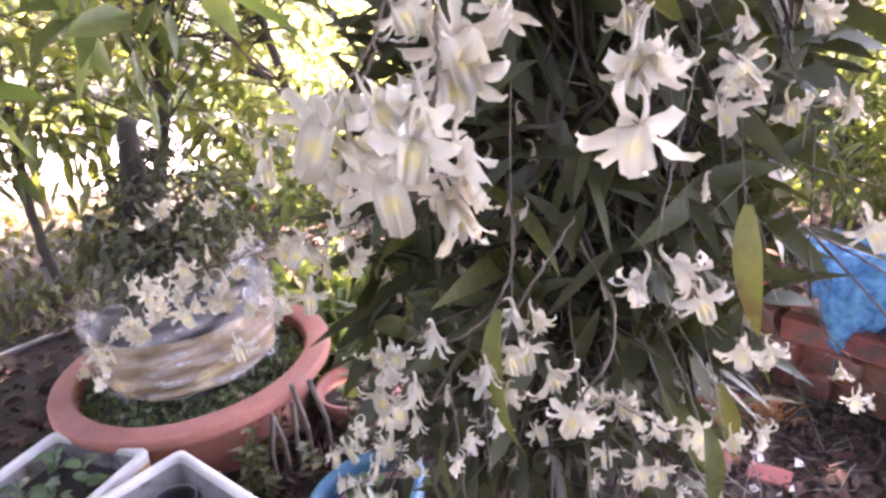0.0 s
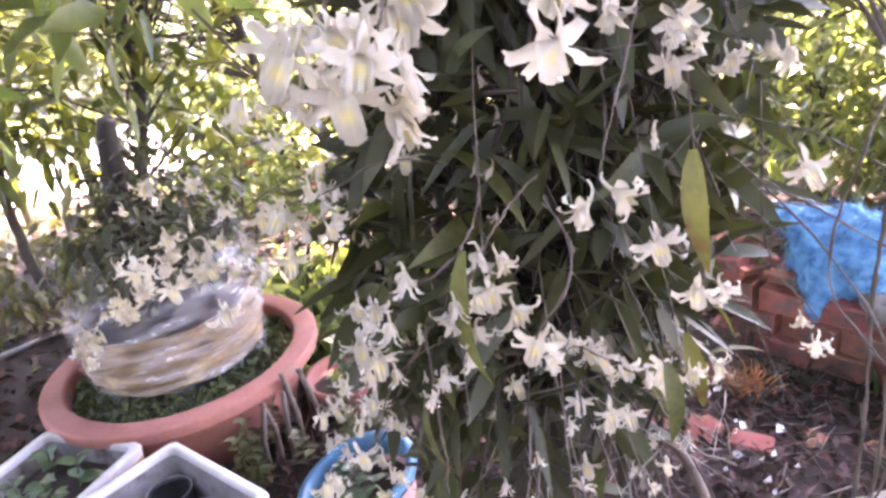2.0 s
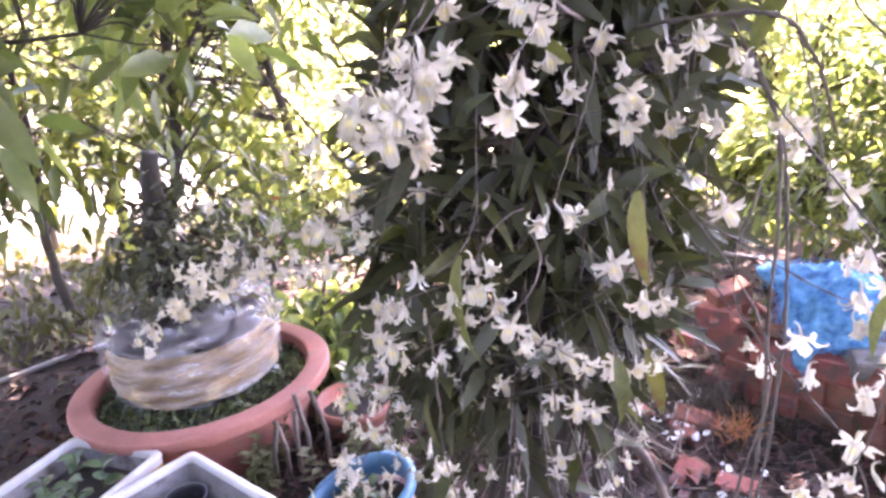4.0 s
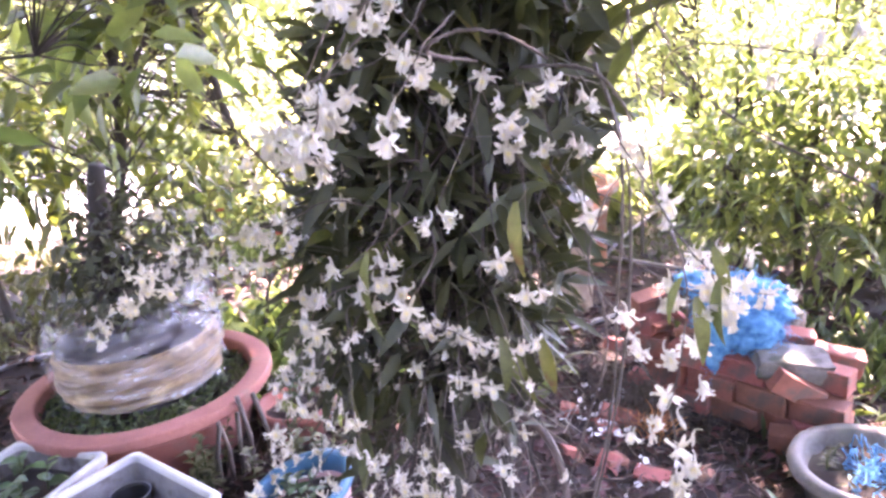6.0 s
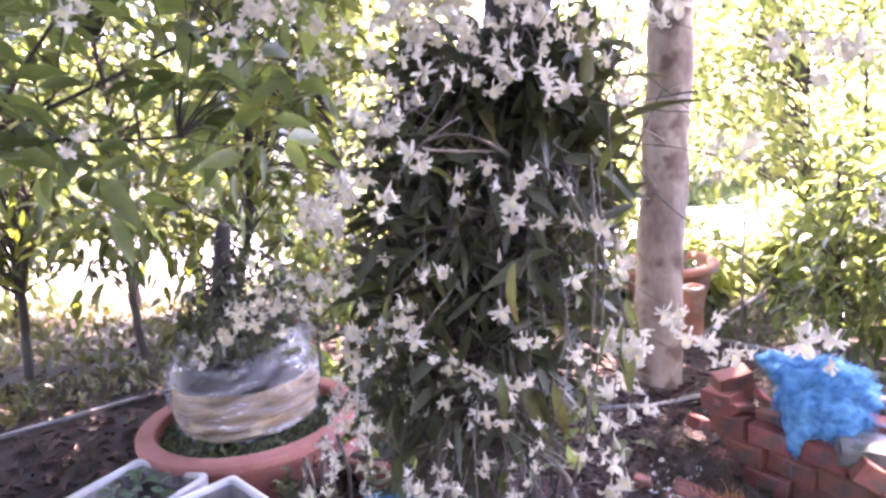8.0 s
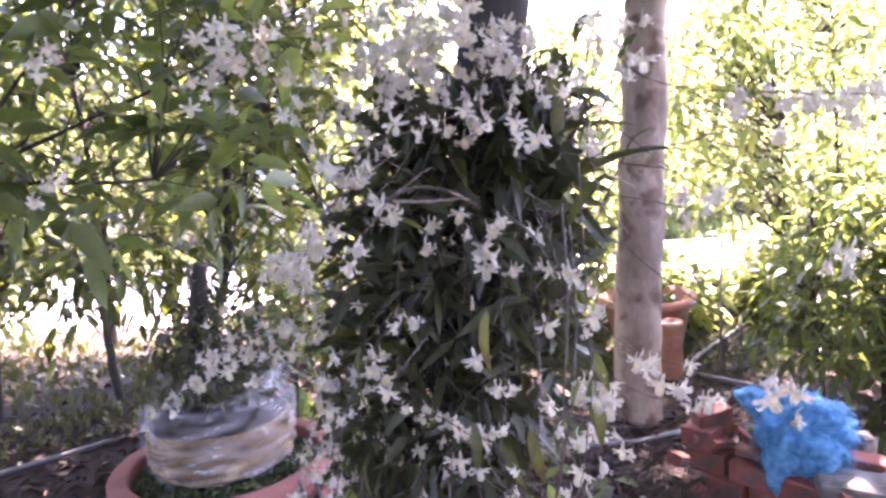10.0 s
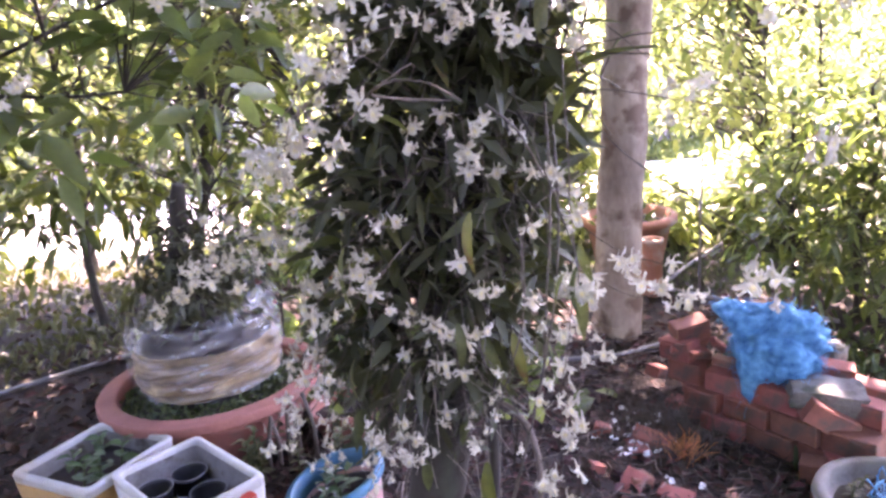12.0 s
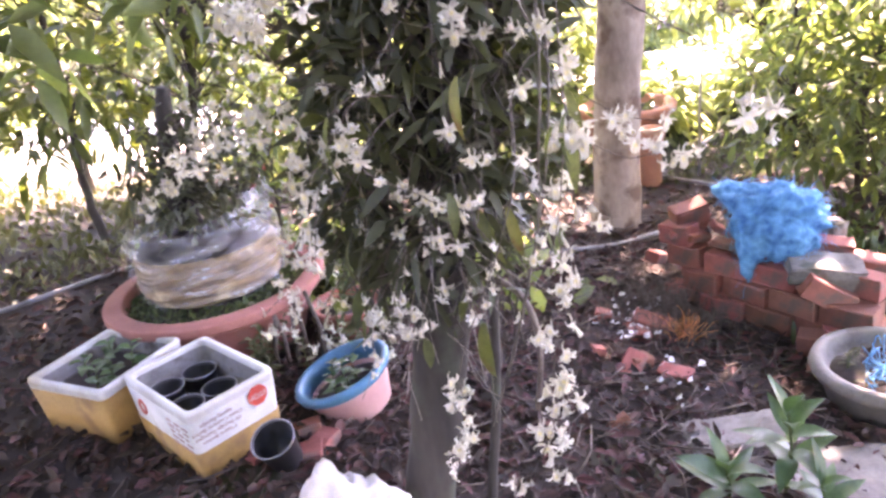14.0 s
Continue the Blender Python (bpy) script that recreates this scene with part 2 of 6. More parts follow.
class Geo:
    """Vertices and faces of one mesh."""

    def __init__(self):
        self.v, self.f, self.n = [], [], 0

    def add(self, verts, faces):
        verts = np.asarray(verts, float).reshape(-1, 3)
        self.v.append(verts)
        self.f.extend([tuple(int(i) + self.n for i in q) for q in faces])
        self.n += len(verts)
        return self

    def tube(self, pts, radii, sides=6, cap=True):
        pts = np.asarray(pts, float)
        n = len(pts)
        radii = np.broadcast_to(np.asarray(radii, float), (n,))
        tan = np.gradient(pts, axis=0)
        tan /= np.linalg.norm(tan, axis=1)[:, None] + 1e-9
        ref = np.array([0.0, 0, 1]) if abs(tan[0, 2]) < 0.9 else np.array([1.0, 0, 0])
        a = np.linspace(0, 2 * np.pi, sides, endpoint=False)
        rows = []
        for p, t, r in zip(pts, tan, radii):
            u = np.cross(t, ref)
            u /= np.linalg.norm(u) + 1e-9
            w = np.cross(t, u)
            ref = np.cross(u, t)
            rows.append(p + r * (np.cos(a)[:, None] * u + np.sin(a)[:, None] * w))
        faces = [(i * sides + k, i * sides + (k + 1) % sides, (i + 1) * sides + (k + 1) % sides, (i + 1) * sides + k)
                 for i in range(n - 1) for k in range(sides)]
        if cap:
            faces += [tuple(range(sides))[::-1], tuple(range((n - 1) * sides, n * sides))]
        return self.add(np.concatenate(rows), faces)

    def leaves(self, pos, way, up, length, width, droop=0.25, fold=0.18):
        """Many bent, folded leaves at once, eight corners each."""
        pos, way, up = (np.asarray(a, float) for a in (pos, way, up))
        n = len(pos)
        length, width = np.broadcast_to(length, (n,))[:, None], np.broadcast_to(width, (n,))[:, None]
        way = way / (np.linalg.norm(way, axis=1)[:, None] + 1e-9)
        side = np.cross(way, up)
        side /= np.linalg.norm(side, axis=1)[:, None] + 1e-9
        nor = np.cross(side, way)
        down = np.array([0, 0, -1.0])

        def at(s, k):
            return pos + way * length * s + down * length * droop * s * s + side * width * k + nor * width * fold * abs(k) * 2
        block = np.stack([at(0, 0), at(0.3, -0.5), at(0.3, 0), at(0.3, 0.5), at(0.66, -0.42), at(0.66, 0), at(0.66, 0.42), at(1, 0)], 1)
        pattern = ((0, 2, 1), (0, 3, 2), (1, 2, 5, 4), (2, 3, 6, 5), (4, 5, 7), (5, 6, 7))
        base = np.arange(n)[:, None] * 8 + self.n
        self.v.append(block.reshape(-1, 3))
        for p in pattern:
            self.f.extend(map(tuple, (base + np.array(p)).tolist()))
        self.n += n * 8
        return self

    def lathe(self, profile, centre, sides=48, wob=0.0, seed=0, cap=True):
        """A turned body from (radius, height) rows."""
        a = np.linspace(0, 2 * np.pi, sides, endpoint=False)
        k = 1 + wob * np.sin(3 * a + seed) + wob * 0.6 * np.sin(7 * a + 2 * seed)
        rows = [np.stack([centre[0] + r * k * np.cos(a), centre[1] + r * k * np.sin(a), np.full(sides, centre[2] + h)], 1) for r, h in profile]
        faces = [(i * sides + j, i * sides + (j + 1) % sides, (i + 1) * sides + (j + 1) % sides, (i + 1) * sides + j)
                 for i in range(len(profile) - 1) for j in range(sides)]
        if cap:
            faces += [tuple(range(sides))[::-1], tuple(range((len(profile) - 1) * sides, len(profile) * sides))]
        return self.add(np.concatenate(rows), faces)

    def mesh(self, name, mats, smooth=True):
        me = bpy.data.meshes.new(name)
        me.from_pydata(np.concatenate(self.v).tolist(), [], self.f)
        for m in mats if isinstance(mats, (list, tuple)) else (mats,):
            me.materials.append(m)
        if smooth:
            me.polygons.foreach_set("use_smooth", [True] * len(me.polygons))
        me.update()
        return me


def thing(name, at, label, category, group="", kind=""):
    ob = new(name)
    ob.location = at
    ob.empty_display_size = 0.05
    bpy.context.view_layer.update()
    return tagged(ob, label, category, group, kind)


def hang(ob, parent):
    """Make ob a part of parent and leave it where it is."""
    bpy.context.view_layer.update()
    ob.parent = parent
    ob.matrix_parent_inverse = parent.matrix_world.inverted()
    return ob


INVERSE = {}


def part(name, geo, mat, parent, label="", smooth=True, kind=""):
    me = geo if isinstance(geo, bpy.types.Mesh) else geo.mesh(name, mat, smooth)
    ob = new(name, me)
    ob.parent = parent
    if parent not in INVERSE:
        bpy.context.view_layer.update()
        INVERSE[parent] = parent.matrix_world.inverted()
    ob.matrix_parent_inverse = INVERSE[parent]
    return tagged(ob, label, "", "", kind)


def single(name, geo, mat, label, category, group="", kind="", smooth=True):
    return tagged(new(name, geo.mesh(name, mat, smooth)), label, category, group, kind)


def curve(pts, n=24):
    """A smooth line through points."""
    p = np.asarray(pts, float)
    p = np.vstack([2 * p[0] - p[1], p, 2 * p[-1] - p[-2]])
    out = []
    segs = len(p) - 3
    for s in np.linspace(0, segs - 1e-6, n):
        i, t = int(s), s - int(s)
        a, b, c, d = p[i:i + 4]
        out.append(0.5 * (2 * b + (c - a) * t + (2 * a - 5 * b + 4 * c - d) * t * t + (3 * b - a - 3 * c + d) * t ** 3))
    return np.array(out)


def box_geo(geo, x0, x1, y0, y1, z0, z1, m=None, bevel=0.003):
    """A box with chamfered edges, moved by m."""
    bm = bmesh.new()
    bmesh.ops.create_cube(bm, size=1, matrix=Matrix.Translation(((x0 + x1) / 2, (y0 + y1) / 2, (z0 + z1) / 2)) @ Matrix.Diagonal((x1 - x0, y1 - y0, z1 - z0, 1)))
    if bevel:
        bmesh.ops.bevel(bm, geom=bm.edges[:], offset=bevel, segments=1, affect="EDGES")
    if m is not None:
        bm.transform(m)
    bm.verts.index_update()
    geo.add([v.co[:] for v in bm.verts], [[v.index for v in f.verts] for f in bm.faces])
    bm.free()
    return geo


def unit(n, flat=1.0):
    d = rng.normal(size=(n, 3)) * (1, 1, flat)
    return d / np.linalg.norm(d, axis=1)[:, None]


# ---- ground ----
def level(x, y):
    """Height of the ground: it falls from the pots towards the bricks."""
    near = np.clip((5.5 - np.abs(y)) / 2.5, 0, 1)
    return (0.04 - 0.18 * np.tanh((x - 0.4) / 0.9)) * near


def rough_level(x, y):
    return float(level(x, y)) + 0.012 * noise.noise((x * 4, y * 4, 0)) + 0.006 * noise.noise((x * 13, y * 13, 3))


k = np.linspace(-1, 1, 181)
axis = np.sign(k) * (2.6 * np.abs(k) + 400 * np.abs(k) ** 9)
gx, gy = np.meshgrid(axis + 0.3, axis + 2.2)
gz = np.array([[rough_level(x, y) if abs(x) < 8 and abs(y) < 8 else -0.0 for x, y in zip(rx, ry)] for rx, ry in zip(gx, gy)])
N = len(axis)
single("ground", Geo().add(np.stack([gx, gy, gz], -1).reshape(-1, 3), [(i * N + j, i * N + j + 1, (i + 1) * N + j + 1, (i + 1) * N + j) for i in range(N - 1) for j in range(N - 1)]),
       M_SOIL, "dark brown garden soil strewn with litter", "ground", kind="structure")

single("road", box_geo(Geo(), -60, 60, 5.9, 9.3, -0.06, 0.02, bevel=0.01), M_ROAD, "pale concrete road in full sun behind the garden", "road", kind="structure", smooth=False)


# ---- trees and shrubs ----
def plant(name, label, category, stems, crown, radii, clumps, per_clump, leaf, mats, bark, low=-9.0, group="", flat=0.7, spread=0.10, drop=0.3, twig=1.0, gap=()):
    """Stems of bark, twigs to every clump of leaves, and the leaves."""
    base = np.array(stems[0][0][0])
    root = thing(name, base, label, category, group)
    nodes = []
    for pts, r0, r1 in stems:
        c = curve(pts, 20)
        c[1:-1] += rng.normal(size=(18, 3)) * min(r0 * 0.12, 0.004)
        wood = Geo()
        if r0 > 0.06:
            fine = curve(c, 90)
            wood.tube(fine, np.linspace(r0, r1, 90), 28)
            core = np.repeat(fine, 28, 0)
            k = np.array([1 + 0.10 * noise.noise((p[0] * 14, p[1] * 14, p[2] * 3)) + 0.06 * noise.noise((p[0] * 40, p[1] * 40, p[2] * 14)) for p in wood.v[0]])
            wood.v[0] = core + (wood.v[0] - core) * k[:, None]
        else:
            wood.tube(c, np.linspace(r0, r1, 20), 12 if r0 > 0.03 else 7)
        part("trunk" if r0 > 0.03 else "stem", wood, bark, root)
        nodes.append(c[6:])
    nodes = np.concatenate(nodes)
    nodes = nodes[nodes[:, 2] > 2.5] if low > 2.5 else nodes
    d = unit(clumps) * np.cbrt(rng.uniform(0.12, 1, clumps))[:, None]
    hub = np.array(crown) + d * np.array(radii)
    hub = hub[hub[:, 2] > low]
    for gx0, gy0, clear in gap:
        hub = hub[np.hypot(hub[:, 0] - gx0, hub[:, 1] - gy0) > clear]
    twigs, green = Geo(), Geo()
    for h in hub:
        near = nodes[np.argmin(np.linalg.norm(nodes - h + (0, 0, 0.45 * abs(h - nodes.mean(0))[:2].max()), axis=1))]
        mid = (near + h) / 2 + rng.normal(size=3) * 0.13 * np.linalg.norm(h - near) + (0, 0, 0.08 * np.linalg.norm(h - near))
        twigs.tube(curve([near, mid, h], 6), np.linspace(0.0065, 0.002, 6) * (0.5 + leaf[0] * 4) * twig, 5)
    n = len(hub) * per_clump
    pos = np.repeat(hub, per_clump, 0) + rng.normal(size=(n, 3)) * spread * (1, 1, 0.8)
    way = unit(n, flat) + (pos - np.repeat(hub, per_clump, 0)) / spread * 0.7 + (0, 0, -0.15)
    up = rng.normal(size=(n, 3)) * 0.45 + (0, 0, 1)
    ln = leaf[0] * rng.uniform(0.6, 1.25, n)
    green.leaves(pos, way, up, ln, ln * leaf[1], drop, 0.2)
    part("twig", twigs, bark, root, kind="stuff")
    part("crown", green, mats, root, kind="stuff")
    return root


plant("garden_tree", "dark glossy-leaved tree with thin leaning trunks", "tree",
      [([(-1.42, 3.3, 0.08), (-1.34, 3.3, 0.5), (-1.18, 3.3, 1.0), (-1.1, 3.35, 1.9)], 0.035, 0.015),
       ([(-1.95, 3.4, 0.08), (-1.98, 3.4, 0.6), (-1.85, 3.3, 1.2), (-1.9, 3.3, 2.0)], 0.03, 0.012),
       ([(-2.5, 3.1, 0.08), (-2.5, 3.2, 0.7), (-2.3, 3.1, 1.3), (-2.5, 3.1, 2.1)], 0.03, 0.012)],
      (-1.85, 3.3, 1.80), (1.5, 0.75, 1.30), 330, 13, (0.125, 0.33), M_DARK_LEAF, M_BARK, low=0.82, spread=0.10)
# added tree, its crown set towards the sun to shade the left ground
plant("back_tree", "leafy tree added at the wire fence to shade the garden", "tree",
      [([(-0.95, 4.75, 0.0), (-1.0, 4.75, 0.8), (-1.1, 4.7, 1.6), (-1.2, 4.7, 2.6)], 0.04, 0.015)],
      (-2.2, 5.25, 2.6), (2.4, 0.9, 1.3), 520, 15, (0.13, 0.38), M_LIME_LEAF, M_BARK, low=1.42, spread=0.12)
near_shrub = plant("leafy_shrub", "large-leaved green shrub at the edge of the bed", "shrub",
      [([(-1.5, 1.6, 0.17), (-1.45, 1.58, 0.8), (-1.2, 1.5, 1.45), end], 0.013, 0.004)
       for end in ((-0.35, 1.45, 1.78), (-0.6, 1.5, 2.1), (-0.85, 1.4, 1.62), (-1.1, 1.5, 1.95), (-0.5, 1.35, 1.5), (-1.25, 1.5, 1.6))],
      (-0.76, 1.48, 1.80), (0.64, 0.34, 0.48), 74, 8, (0.125, 0.38), M_SHRUB_LEAF, M_BARK, low=1.33, spread=0.04, flat=0.45, drop=0.12, twig=0.4)
for p, w, l in (((-0.50, 1.0, 1.44), (0.6, 0, -0.8), 0.13), ((-0.66, 1.0, 1.50), (0.9, -0.3, -0.3), 0.11), ((-0.60, 1.0, 1.62), (0.8, 0.2, 0.1), 0.10)):
    part("leaf", Geo().leaves([p], [w], [(0.2, -0.8, 0.7)], l, l * 0.36, 0.15, 0.15), M_DARK_LEAF, near_shrub)
plant("hedge_shrub", "tall broad-leaved shrub beside the brick pile", "shrub",
      [([(2.35, 3.7, -0.1), (2.3, 3.65, 0.4), (2.35, 3.6, 0.8), (2.3, 3.6, 1.2)], 0.025, 0.008),
       ([(2.6, 3.5, -0.1), (2.65, 3.5, 0.5), (2.7, 3.5, 1.1)], 0.02, 0.008),
       ([(2.05, 3.8, -0.1), (2.0, 3.8, 0.5), (1.95, 3.7, 1.1)], 0.018, 0.008)],
      (2.6, 3.62, 0.56), (0.92, 0.6, 0.74), 270, 14, (0.105, 0.36), M_SHRUB_LEAF, M_BARK, low=0.05, spread=0.085)
plant("tall_bush", "tall airy yellow-green bush at the edge of the road", "bush",
      [([(2.9, 5.5, -0.05), (2.85, 5.5, 0.8), (2.8, 5.45, 1.6), (2.75, 5.45, 2.6)], 0.018, 0.006),
       ([(3.4, 5.4, -0.05), (3.45, 5.4, 0.9), (3.4, 5.35, 1.8)], 0.018, 0.006),
       ([(2.5, 5.5, -0.05), (2.45, 5.5, 0.7), (2.4, 5.45, 1.5)], 0.015, 0.006)],
      (2.75, 5.45, 1.80), (1.6, 0.45, 1.30), 430, 13, (0.11, 0.38), M_LIME_LEAF, M_BARK, low=0.74, spread=0.11)
for x, y, s, h in ((-9.5, 13.5, 2.4, 3.6), (-5.6, 13.0, 2.3, 3.0), (-2.2, 13.6, 2.2, 3.8), (1.3, 13.2, 2.2, 3.4), (4.4, 13.0, 2.3, 3.6), (7.8, 13.6, 2.5, 4.2), (11.5, 13.2, 2.4, 3.6)):
    plant("roadside_tree", "sunlit yellow-green tree across the road", "tree",
          [([(x, y, 0), (x + 0.1, y, h * 0.4), (x, y, h)], 0.09, 0.03)],
          (x, y - 0.2, h * 0.55), (s, 1.3, h * 0.55), 190, 17, (0.26, 0.42), M_LIME_LEAF, M_BARK, low=0.15, group="trees across the road", spread=0.28)
for x, y, s, h in ((4.6, 5.2, 0.9, 1.9), (-4.2, 4.9, 0.9, 1.7), (3.4, 10.2, 1.2, 1.3), (1.6, 10.1, 1.1, 1.1), (4.9, 10.1, 1.1, 1.4), (0.0, 10.3, 1.1, 1.2), (-1.5, 10.2, 1.0, 1.1), (-3.4, 10.3, 1.2, 1.4), (6.5, 10.5, 1.3, 1.7), (3.9, 4.4, 0.5, 1.3), (-1.0, 5.0, 0.6, 0.9), (0.1, 5.1, 0.6, 1.0), (0.75, 5.45, 0.45, 1.15), (2.95, 5.5, 0.42, 0.95), (1.5, 5.62, 0.14, 0.34), (2.42, 5.66, 0.16, 0.45)):
    plant("verge_bush", "bright green bush on the verge", "bush",
          [([(x, y, 0), (x + 0.05, y, h * 0.4), (x, y, h)], 0.025, 0.01), ([(x + 0.2, y, 0), (x + 0.25, y + 0.05, h * 0.4), (x + 0.3, y, h * 0.8)], 0.02, 0.01)],
          (x, y, h * 0.55), (s, 0.55, h * 0.55), 100, 15, (0.14, 0.38), M_LIME_LEAF, M_BARK, low=0.1, group="verge bushes", spread=0.14)
# added trees outside the view that block sky light from behind and the sides
for x, y, s, h in ((-3.3, -2.4, 2.0, 4.3), (0.2, -3.4, 2.2, 4.4), (3.5, -2.2, 2.1, 4.3), (-3.4, 0.3, 1.4, 3.8), (4.6, 1.0, 1.6, 3.8), (-1.7, -2.7, 1.6, 4.0), (2.0, -2.9, 1.6, 4.0), (-4.7, 2.7, 1.2, 4.2), (-5.9, 5.0, 1.3, 4.0)):
    plant("garden_edge_tree", "unseen dense tree added to shade the garden", "tree",
          [([(x, y, 0), (x + 0.1, y, h * 0.4), (x, y, h)], 0.08, 0.03)],
          (x, y, h * 0.52), (s, 1.0, h * 0.5), 190, 16, (0.2, 0.42), M_DARK_LEAF, M_BARK, low=0.1, group="trees round the garden", spread=0.22)


def palm(x, y, h):
    """A thin trunk with arching feathered fronds."""
    ob = thing("palm_tree", (x, y, 0), "slender palm with sunlit feathery fronds across the road", "palm")
    part("trunk", Geo().tube(curve([(x, y, 0), (x + 0.1, y, h * 0.5), (x, y, h)], 12), np.linspace(0.11, 0.08, 12), 10), M_PALE_BARK, ob)
    for k in range(14):
        a, rise = k * 2.399, 0.9 - 0.1 * (k % 9)
        out = np.array([math.cos(a), math.sin(a), 0])
        top = np.array([x, y, h])
        rib = curve([top, top + out * 0.7 + (0, 0, rise * 0.7), top + out * 1.5 + (0, 0, rise * 0.7), top + out * 2.1 + (0, 0, rise * 0.3 - 0.5)], 34)
        frond = part("frond", Geo().tube(rib, np.linspace(0.02, 0.004, 34), 5), M_LIME_LEAF, ob)
        side = np.cross(out, (0, 0, 1))
        pos = np.repeat(rib[4:], 2, 0)
        sgn = np.tile([1.0, -1.0], len(rib) - 4)[:, None]
        part("leaflet", Geo().leaves(pos, side * sgn + out * 0.7 + (0, 0, -0.25), np.tile([0, 0, 1.0], (len(pos), 1)), 0.5, 0.035, 0.3, 0.2), M_LIME_LEAF, frond, kind="stuff")


palm(-3.1, 11.3, 4.3)
# crown lies above the view, widened to cast shade; gaps let sun through
plant("shade_tree", "tall tree with a straight pale peeling trunk", "tree",
      [([(0.955, 3.5, -0.06), (0.97, 3.5, 0.25), (1.02, 3.5, 1.2), (1.075, 3.5, 2.1), (1.16, 3.5, 3.8)], 0.135, 0.10)],
      (1.7, 3.4, 3.95), (3.3, 2.5, 0.9), 860, 17, (0.19, 0.4), M_DARK_LEAF, M_PALE_BARK, low=3.0, spread=0.22, gap=((1.0, 1.85, 0.70), (3.6, 5.4, 1.0)))

# ---- the tree that carries the orchid ----
HOST = [(0.085, 1.03, 0.03), (0.14, 1.02, 0.36), (0.215, 1.01, 0.70), (0.29, 0.98, 1.25), (0.365, 0.95, 1.76), (0.42, 0.95, 2.5), (0.45, 0.97, 3.6)]
# unseen crown overhead, made wide and dense for shade, opened where sun should fall
plant("host_tree", "dark rough-barked trunk wrapped in orchid roots", "tree", [(HOST, 0.062, 0.056), ([(0.24, 0.98, 0.04), (0.28, 0.97, 0.31), (0.325, 0.98, 0.66), (0.33, 0.98, 0.95)], 0.013, 0.009)],
      (0.2, 1.2, 3.7), (3.3, 3.0, 0.65), 1250, 15, (0.2, 0.4), M_DARK_LEAF, M_BARK, low=3.1, spread=0.2, gap=((1.0, 1.85, 0.70), (3.6, 5.4, 1.0)))


# ---- orchid ----
def petal(geo, angle, length, width, lean, curl, twist=0.0, start=0.0015, wave=0.0):
    """One petal from the middle outwards in the x-z plane; lean tips it forward (-y), curl rolls its tip."""
    n = 9
    u = np.array([math.cos(angle), 0, math.sin(angle)])
    side = np.array([-math.sin(angle), 0, math.cos(angle)])
    fwd = np.array([0, -1.0, 0])
    p = u * start
    rows = []
    for i in range(n):
        s = i / (n - 1)
        th = lean + curl * (0.35 * s * s + 1.1 * s ** 5)
        w = width * (math.sin(math.pi * (0.16 + 0.68 * s ** 0.9)) ** 0.8) * (0.6 if i == 0 else 1) * (0.34 if i == n - 1 else 1)
        out = u * math.cos(th) + fwd * math.sin(th)
        nor = -u * math.sin(th) + fwd * math.cos(th)
        sd = side * math.cos(twist * s) + nor * math.sin(twist * s)
        cup = nor * w * 0.22
        rip = nor * wave * math.sin(s * 14)
        rows += [p - sd * w / 2 + cup + rip, p, p + sd * w / 2 + cup - rip]
        p = p + out * length / (n - 1)
    geo.add(rows, [(i * 3 + k, i * 3 + k + 1, i * 3 + k + 4, i * 3 + k + 3) for i in range(n - 1) for k in (0, 1)])


def lip_mesh(name, length, width, lean, frill, seed):
    """The frilled lip with its yellow throat."""
    rnd = random.Random(seed)
    rows, cols, ph = 8, 15, rnd.uniform(0, 6)
    v = []
    for i in range(rows):
        s = i / (rows - 1)
        for j in range(cols):
            t = j / (cols - 1) * 2 - 1
            w = width * (0.34 + 0.66 * math.sin(math.pi * min(0.62, 0.12 + 0.6 * s)))
            run = length * s * (1 - 0.30 * t * t * s)
            x = t * w / 2
            roll = (1 - s) ** 1.3 * 0.8 * w * t * t
            f = frill * s ** 2 * (math.sin(t * 9 + ph) + 0.7 * math.sin(t * 17 + 2 * ph))
            y = -run * math.cos(lean) - f
            z = -run * math.sin(lean) + roll - 0.35 * length * s ** 3 + f * 0.8
            v.append((x, y, z))
    faces = [(i * cols + j, i * cols + j + 1, (i + 1) * cols + j + 1, (i + 1) * cols + j) for i in range(rows - 1) for j in range(cols - 1)]
    return Geo().add(v, faces).mesh(name, M_LIP)


